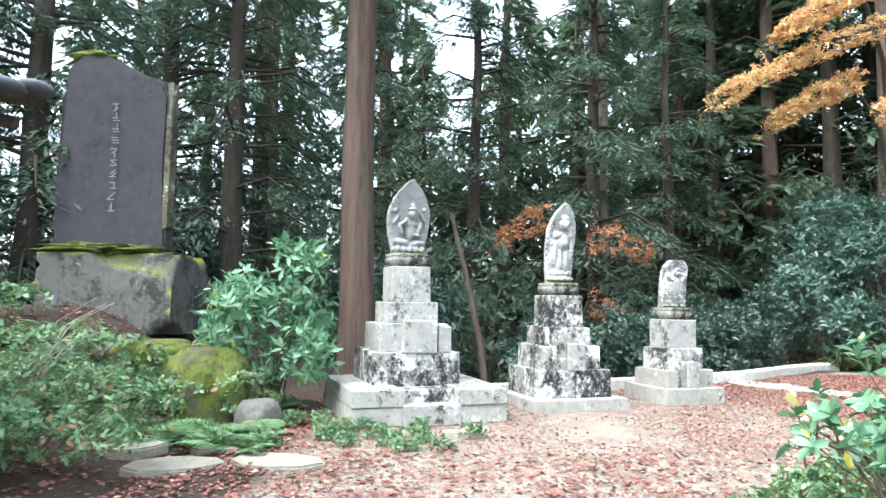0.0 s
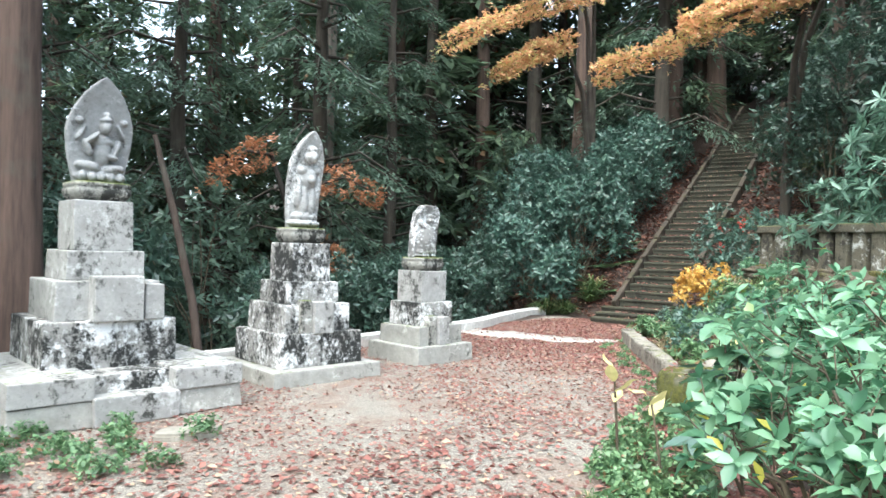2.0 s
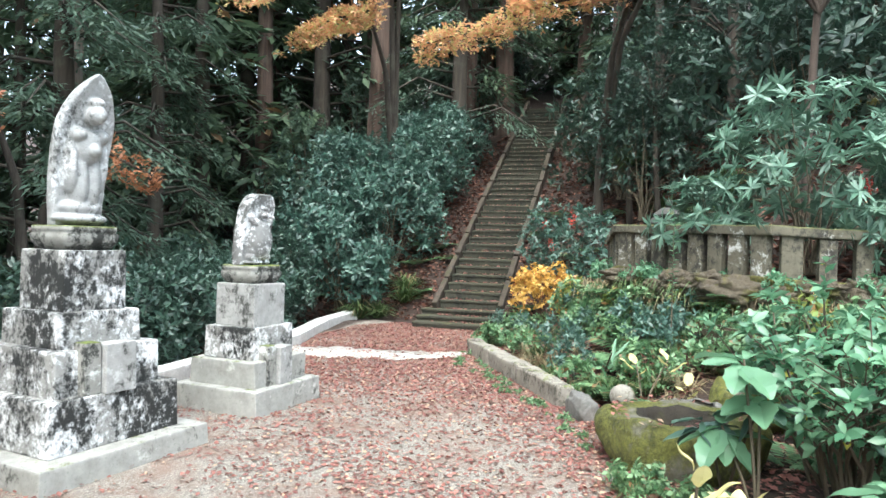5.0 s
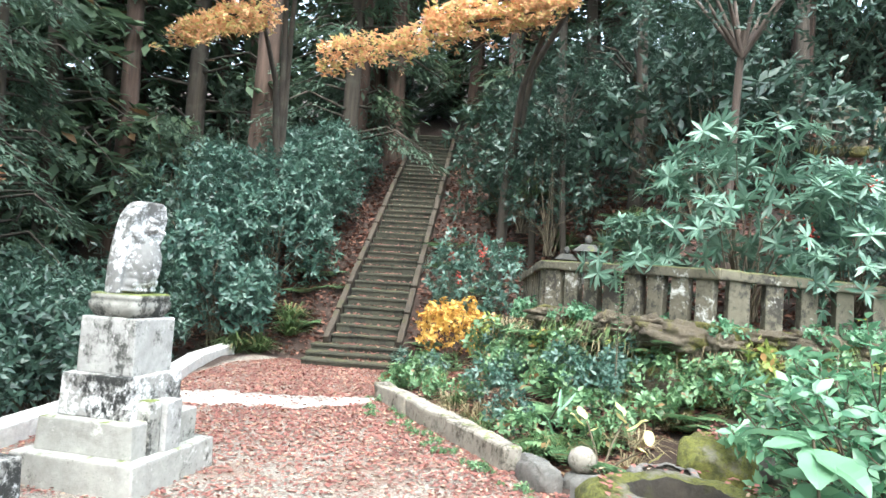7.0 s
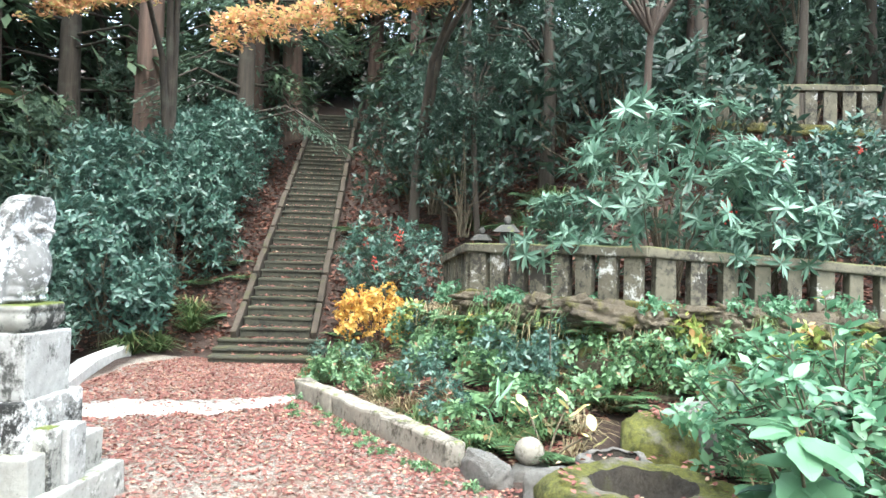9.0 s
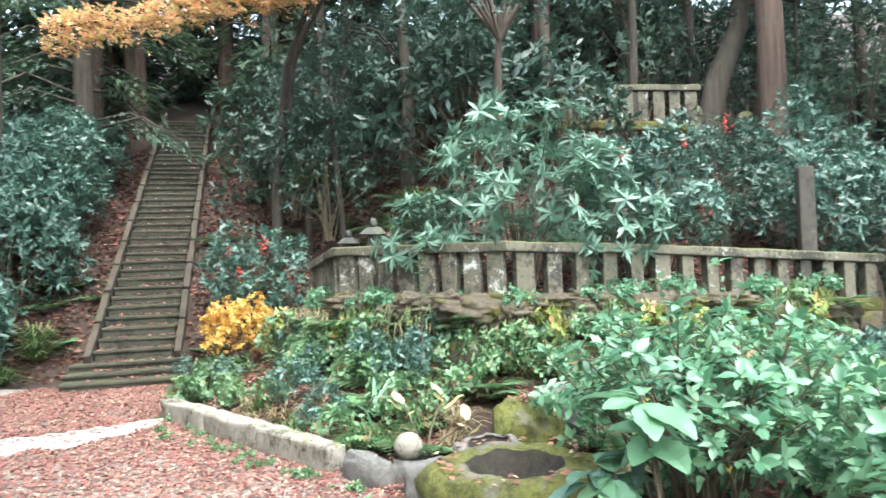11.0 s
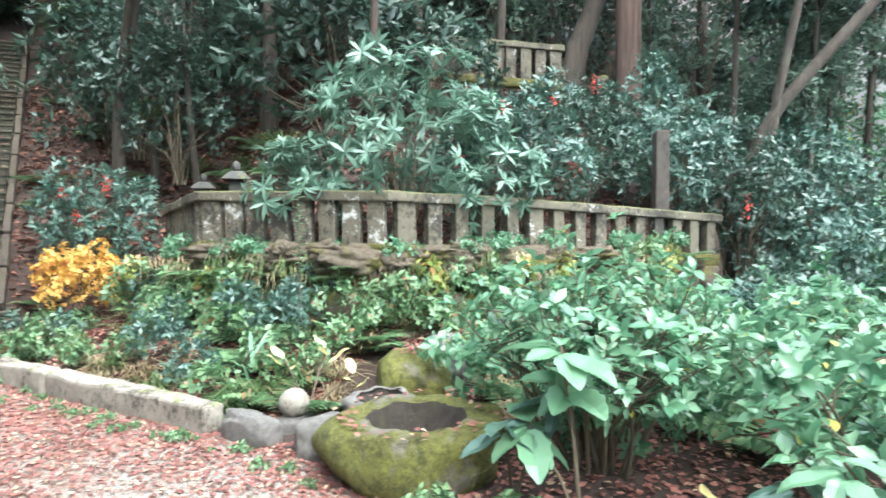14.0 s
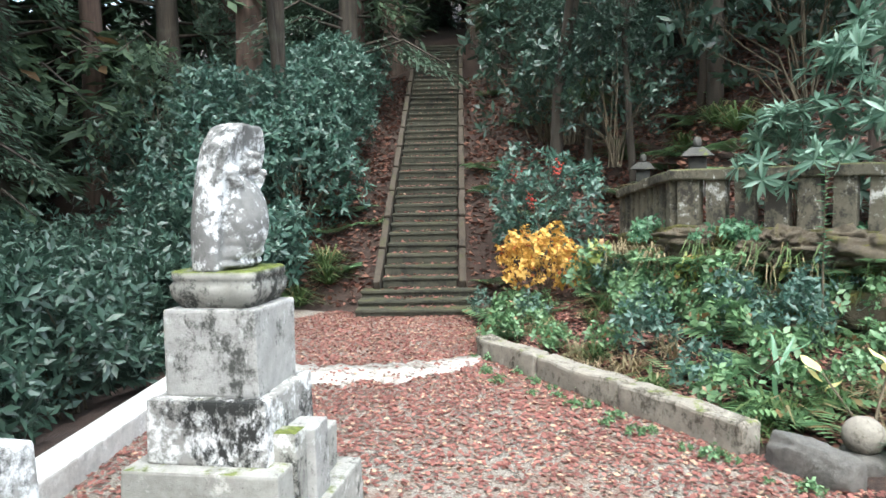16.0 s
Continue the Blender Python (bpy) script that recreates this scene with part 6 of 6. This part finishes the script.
broad_plant("yellow_leaf_plant", 6.32, 7.4, gz(6.3, 7.4), 0.52, 3, 0.2, 0.085, PALEYELLOW, "small plant with pale yellow autumn leaves behind the kerb", 405, False, 3)
broad_plant("yellow_leaf_plant", 2.9, 5.41, 0.0, 0.72, 1, 0.16, 0.085, PALEYELLOW, "small plant with pale yellow autumn leaves beside the path", 406, False, 4)
broad_plant("yellow_leaf_plant", 3.05, 5.15, 0.0, 0.55, 1, 0.17, 0.08, PALEYELLOW, "low plant with pale yellow autumn leaves beside the path", 407, False, 3)
broad_plant("palm_leaf_plant", 6.95, 8.25, gz(6.95, 8.25), 0.42, 1, 0.3, 0.035, BUSH, "small plant with narrow fan-like pale green leaves", 408, False, 9)

# red berries of the nandinas
for i, (px, py, pz) in enumerate([(10.75, 11.2, 2.2), (11.05, 12.05, 2.15), (10.65, 11.6, 1.75), (9.9, 4.35, 2.35), (10.6, 3.9, 3.6), (11.2, 4.4, 3.4), (9.95, 1.9, 1.75), (8.9, 6.0, 2.45), (8.95, 5.45, 3.0)]):
    rngb = np.random.default_rng(500 + i)
    bm = bmesh.new()
    for _ in range(26):
        g = bmesh.ops.create_icosphere(bm, subdivisions=1, radius=0.014)
        bmesh.ops.translate(bm, verts=g["verts"], vec=rngb.normal(0, 1, 3) * [0.04, 0.04, 0.07])
    bb = part("berry_cluster", bm, BERRY, None, "hanging cluster of small bright red berries", True)
    bb.location = (px, py, pz)
    tagged(bb, category="berries", group="red berry clusters", kind="stuff")

# dry bare twigs beside the mound
tw = thing("bare_shrub", -3.95, 6.2, 0.1, 0, "leafless shrub of pale dry arching twigs", "shrub")
rngt = np.random.default_rng(44)
for i in range(22):
    a = rngt.uniform(0, 2 * np.pi)
    ln = rngt.uniform(0.6, 1.35)
    o = np.array([math.cos(a), math.sin(a), 0])
    part("twig", fast_mesh("twig", *tube([o * 0.02, o * ln * 0.2 + [0, 0, ln * 0.5], o * ln * 0.45 + [0, 0, ln * 0.85], o * ln * 0.8 + [0, 0, ln * 1.02]], [0.012, 0.009, 0.006, 0.003], 5)), FLAG, tw)

# ---- shrubs and saplings that screen the house ----
for i, (px, py, rx, rz_, mt) in enumerate([(13.4, -0.6, 1.3, 1.6, CAMELLIA), (14.4, -2.6, 1.4, 1.7, BUSH), (13.4, -3.8, 1.4, 1.5, DARKLEAF), (12.2, -2.6, 1.3, 1.3, BUSH), (14.6, -5.4, 1.5, 1.8, CAMELLIA), (13.0, -6.2, 1.5, 1.6, BUSH), (14.8, -1.0, 1.2, 2.0, CEDAR_GREY), (14.2, -4.4, 0.9, 2.4, CEDAR_GREY)]):
    shrub("evergreen_shrub", px, py, gz(px, py), (rx, rx, rz_), 520, 6, 0.14, 0.055, mt, "leafy evergreen shrub in front of the white house", 180 + i, group="shrubs before the house", lump=0.55, simple=True)

for at, rr, sd in [((12.7, -0.6, 5.6), (1.2, 1.3, 0.9), 178), ((13.0, 0.7, 6.3), (1.4, 1.5, 1.0), 179), ((13.2, -2.0, 7.6), (1.4, 1.6, 0.9), 180), ((15.2, 1.6, 7.2), (1.6, 1.8, 1.2), 181)]:
    trunk_tree("slender_tree", [(at[0], at[1] + 0.2, gz(at[0], at[1]) - 0.2), (at[0] + 0.1, at[1], at[2] * 0.6), (at[0], at[1], at[2])], [0.07, 0.06, 0.03], DARKBARK, "thin dark evergreen sapling beside the leaning trunk",
               (at, rr, 560, 0.15, 0.06, DARKLEAF, sd))
for at, rr, sd in [((13.2, -0.6, 3.8), (1.0, 1.0, 1.1), 175), ((13.2, -4.4, 4.1), (1.1, 1.1, 1.0), 176), ((13.8, -2.4, 5.6), (1.1, 1.2, 0.9), 177), ((13.4, -1.3, 4.7), (1.0, 1.1, 1.0), 171), ((13.6, -3.3, 4.5), (1.2, 1.2, 1.0), 172), ((13.9, -5.6, 6.4), (1.3, 1.6, 0.7), 173), ((13.0, -2.3, 6.9), (1.2, 1.8, 0.7), 174)]:
    trunk_tree("slender_tree", [(at[0], at[1] + 0.2, gz(at[0], at[1]) - 0.2), (at[0] + 0.1, at[1], at[2] * 0.6), (at[0], at[1], at[2])], [0.06, 0.05, 0.03], DARKBARK, "thin sapling with feathery leaves before the white house",
               (at, rr, 560, 0.13, 0.05, CEDAR_GREY, sd))
for i, (px, py, rx, rz_, mt) in enumerate([(10.9, 1.5, 1.0, 1.5, DARKLEAF), (11.4, 0.2, 1.2, 1.75, CAMELLIA), (10.2, -0.9, 1.1, 1.3, BUSH), (12.0, 2.6, 1.1, 1.5, CAMELLIA)]):
    shrub("evergreen_shrub", px, py, gz(px, py), (rx, rx, rz_), 560, 6, 0.13, 0.05, mt, "tall leafy evergreen shrub at the end of the stone fence", 190 + i, group="evergreen shrubs on the hillside", lump=0.5, simple=True)

# taller plants against the terrace wall
rngw = np.random.default_rng(91)
wallside = "plants against the terrace wall"
def along_wall(n, lo, hi):
    out = []
    while len(out) < n:
        py = rngw.uniform(2.6, 10.2)
        out.append((foot_x(py) - rngw.uniform(lo, hi), py))
    return out
sow(leafy(330, (0.36, 0.36, 0.42), 80, 5, 0.085, 0.045, FERN, "leafy_plant", "upright leafy green plant against the mossy wall", wallside), along_wall(32, 0.2, 0.6), rngw, 0.6, 1.15)
sow(tuft(334, 80, 0.5, 0.014, DRYGRASS, "grass_tuft", "dry brown grass hanging down the mossy wall", wallside, (30, 85), 1.6), along_wall(16, 0.12, 0.3), rngw, 0.6, 1.1, 0.5)
sow(tuft(335, 80, 0.45, 0.015, GRASS, "grass_tuft", "green grass growing from the mossy wall", wallside, (15, 75), 0.9), along_wall(26, 0.15, 0.4), rngw, 0.7, 1.1, 0.3)
sow(tuft(331, 80, 0.5, 0.016, GRASS, "grass_tuft", "grass tuft hanging over the mossy wall", wallside, (15, 75), 1.2), along_wall(12, 0.15, 0.3), rngw, 0.8, 1.2, 0.6)
sow(leafy(336, (0.2, 0.2, 0.26), 40, 4, 0.11, 0.05, YELLOWGREEN, "leafy_plant", "yellowing leafy plant on the mossy wall", wallside), along_wall(14, 0.15, 0.5), rngw, 0.6, 1.2, 0.3)
sow(frond_plant(332, 10, 0.5, FERN, "fern", "fern growing from the mossy wall", wallside), along_wall(18, 0.12, 0.32), rngw, 0.7, 1.1, 0.5)
sow(leafy(333, (0.22, 0.22, 0.2), 46, 5, 0.075, 0.04, BUSH, "leafy_plant", "small bright green plant on the wall's coping", wallside), along_wall(24, 0.12, 0.3), rngw, 0.6, 1.1, 0.66)

# moss cushions that swell over the coping
for i in range(34):
    py = rngw.uniform(2.3, 9.0)
    ys = [q[1] for q in reversed(FL)]
    fx, fz = np.interp(py, ys, [q[0] for q in reversed(FL)]), np.interp(py, ys, [q[2] for q in reversed(FL)])
    mc = part("moss_cushion", rock((rngw.uniform(0.16, 0.42), 0.15, rngw.uniform(0.08, 0.16)), (0, 0, 0), i + 60, 0.6, 4, 2.4), WALLSTONE, None, "olive-green moss cushion over the wall's coping", True)
    mc.matrix_world = pose(fx - rngw.uniform(0.08, 0.2), py, fz - rngw.uniform(0.66, 0.86), 0, 0, 90 + rngw.uniform(-20, 20))
    tagged(mc, category="moss", group="moss cushions on the terrace wall")

# ---- fallen leaves ----
rngl = np.random.default_rng(61)


def litter(name, n, test, x0, x1, y0, y1, L, mat, label, lift=0.012, simple=False, curl=0.3):
    P = []
    while len(P) < n:
        q = rngl.uniform((x0, y0), (x1, y1), (4000, 2))
        P += [r for r in q if test(r[0], r[1])]
    P = np.array(P[:n])
    z = np.array([ground_height(px, py) for px, py in P]) + lift
    an = rngl.uniform(0, 2 * np.pi, n)
    D = np.column_stack([np.cos(an), np.sin(an), rngl.normal(0, curl * 0.5, n)])
    N = np.array([0, 0, 1.0]) + rngl.normal(0, curl, (n, 3))
    size = rngl.uniform(0.6, 1.25, n) * L
    V, T = (simple_leaf_arrays if simple else leaf_arrays)(np.column_stack([P, z]), D, N, size, size * 0.68)
    ob = part(name, fast_mesh(name, V, T), mat, None, label, kind="stuff")
    return tagged(ob, category="fallen leaves")


def ground_height(px, py):
    i, j = np.searchsorted(gx, px) - 1, np.searchsorted(gy, py) - 1
    u, v = (px - gx[i]) / (gx[i + 1] - gx[i]), (py - gy[j]) / (gy[j + 1] - gy[j])
    return (GZ[j, i] * (1 - u) + GZ[j, i + 1] * u) * (1 - v) + (GZ[j + 1, i] * (1 - u) + GZ[j + 1, i + 1] * u) * v


def on_path(px, py):
    if py - 10.55 - 0.56 * (px - 1.2) > 0.1 or px < -2.4:
        return False
    lim = np.interp(py, [0, 3, 5.5, 7.2, 8.1, 11.0, 12.5, 14.2], [1.7, 2.4, 4.2, 5.4, 5.95, 7.8, 10.3, 9.6])
    if px > lim:
        return False
    share = 0.24 + 0.22 * sstep(4.5, 6.5, px + 0.5 * (py - 6)) + 0.6 * sstep(1.6, 0.2, lim - px) + 0.55 * sstep(8.5, 10.5, px * 0.7 + py * 0.6) + 0.25 * sstep(-0.6, -1.6, px) + 0.38 * (noise.noise(Vector((px * 0.8, py * 0.8, 2))))
    return rngl.uniform() < share


litter("fallen_leaves", 56000, on_path, -2.6, 10.3, 3.2, 14.6, 0.043, LITTER, "red and brown fallen maple leaves scattered over the path", simple=True)
litter("fallen_leaves", 420, lambda px, py: float(np.min(np.hypot(mid[:, 0] - px, mid[:, 1] - py))) < 0.42, 5.0, 8.0, 10.6, 13.4, 0.045, LITTER, "red and brown fallen leaves lying on the concrete strip", 0.04, True)
litter("fallen_leaves", 9000, in_bed, 5.5, 10.2, 5.5, 12.2, 0.065, LITTER, "red-brown fallen leaves between the plants of the bed", 0.015, True)
litter("fallen_leaves", 26000, lambda px, py: px > foot_x(py) + 0.1 and abs((px - S0[0]) * -SA[1] + (py - S0[1]) * SA[0]) > 0.8, 8.8, 19, 3, 19.5, 0.12, LITTER_DK, "dark red-brown leaf litter on the wooded slope", 0.02, True, 0.5)
litter("fallen_leaves", 12000, lambda px, py: px > 2.2 + max(0, py - 4.6) * 0.9 and px < foot_x(py) - 0.2, 2.2, 8.6, 1.2, 6.6, 0.06, LITTER, "brown fallen leaves beneath the garden shrubs", 0.015, True)
litter("fallen_leaves", 5000, lambda px, py: px < -1.0 or py < 6.5, -6.5, 4.5, 3.4, 9.5, 0.07, LITTER, "brown fallen leaves on the mossy mound", 0.015, True)

n = 1800
u, v = rngl.integers(0, 38, n), rngl.uniform(-0.58, 0.58, n)
edge_in = rngl.uniform(0.0, 0.26, n)
loc = np.column_stack([GOING * (u + 0.14) + edge_in, v, np.where(u < 3, LOW * (u + 1), LOW * 3 + RISE * (u - 2)) + 0.022])
cz, sz = math.cos(radians(stair_rz)), math.sin(radians(stair_rz))
P = np.column_stack([S0[0] + loc[:, 0] * cz - loc[:, 1] * sz, S0[1] + loc[:, 0] * sz + loc[:, 1] * cz, loc[:, 2]])
an = rngl.uniform(0, 2 * np.pi, n)
V, T = simple_leaf_arrays(P, np.column_stack([np.cos(an), np.sin(an), rngl.normal(0, 0.2, n)]), np.array([0, 0, 1.0]) + rngl.normal(0, 0.3, (n, 3)), 0.07, 0.05)
tagged(part("fallen_leaves", fast_mesh("fallen_leaves", V, T), LITTER, None, "red-brown fallen leaves lying on the stone steps", kind="stuff"), category="fallen leaves")

# leaves lying on the big basin's rim and on the mossy boulder
for cx, cy, cz_, r0, r1, cnt, lab in ((5.06, 6.43, 0.395, 0.42, 0.58, 70, "dry leaves lying on the mossy basin's rim"), (6.75, 6.5, 0.475, 0.0, 0.24, 60, "dry leaves lying on the mossy boulder")):
    an, rr = rngl.uniform(0, 2 * np.pi, cnt), rngl.uniform(r0, r1, cnt)
    P = np.column_stack([cx + rr * np.cos(an), cy + rr * np.sin(an), np.full(cnt, cz_) - 0.10 * np.maximum(0, rr - 0.5) + rngl.uniform(0, 0.015, cnt)])
    dn = rngl.uniform(0, 2 * np.pi, cnt)
    V, T = simple_leaf_arrays(P, np.column_stack([np.cos(dn), np.sin(dn), rngl.normal(0, 0.2, cnt)]), np.array([0, 0, 1.0]) + rngl.normal(0, 0.3, (cnt, 3)), 0.055, 0.04)
    tagged(part("fallen_leaves", fast_mesh("fallen_leaves", V, T), LITTER, None, lab, kind="stuff"), category="fallen leaves")

# tall thin sprig that climbs before the fence
sprig = thing("leafy_sprig", 7.52, 7.69, gz(7.52, 7.69), 0, "tall thin upright sprig with small bright green leaves", "plant")
part("stem", fast_mesh("stem", *tube([(0, 0, 0), (0.03, 0.01, 0.8), (0.0, 0.0, 1.75)], [0.01, 0.008, 0.003], 5)), TWIG, sprig, smooth=True)
hs = np.linspace(0.85, 1.75, 34)
an = np.arange(34) * 2.4
D = np.column_stack([np.cos(an), np.sin(an), np.full(34, 0.35)])
part("foliage", fast_mesh("foliage", *leaf_arrays(np.column_stack([0.02 * np.ones(34), 0 * hs, hs]), D, np.tile([0, 0, 1.0], (34, 1)), 0.085, 0.05)), BUSH, sprig)
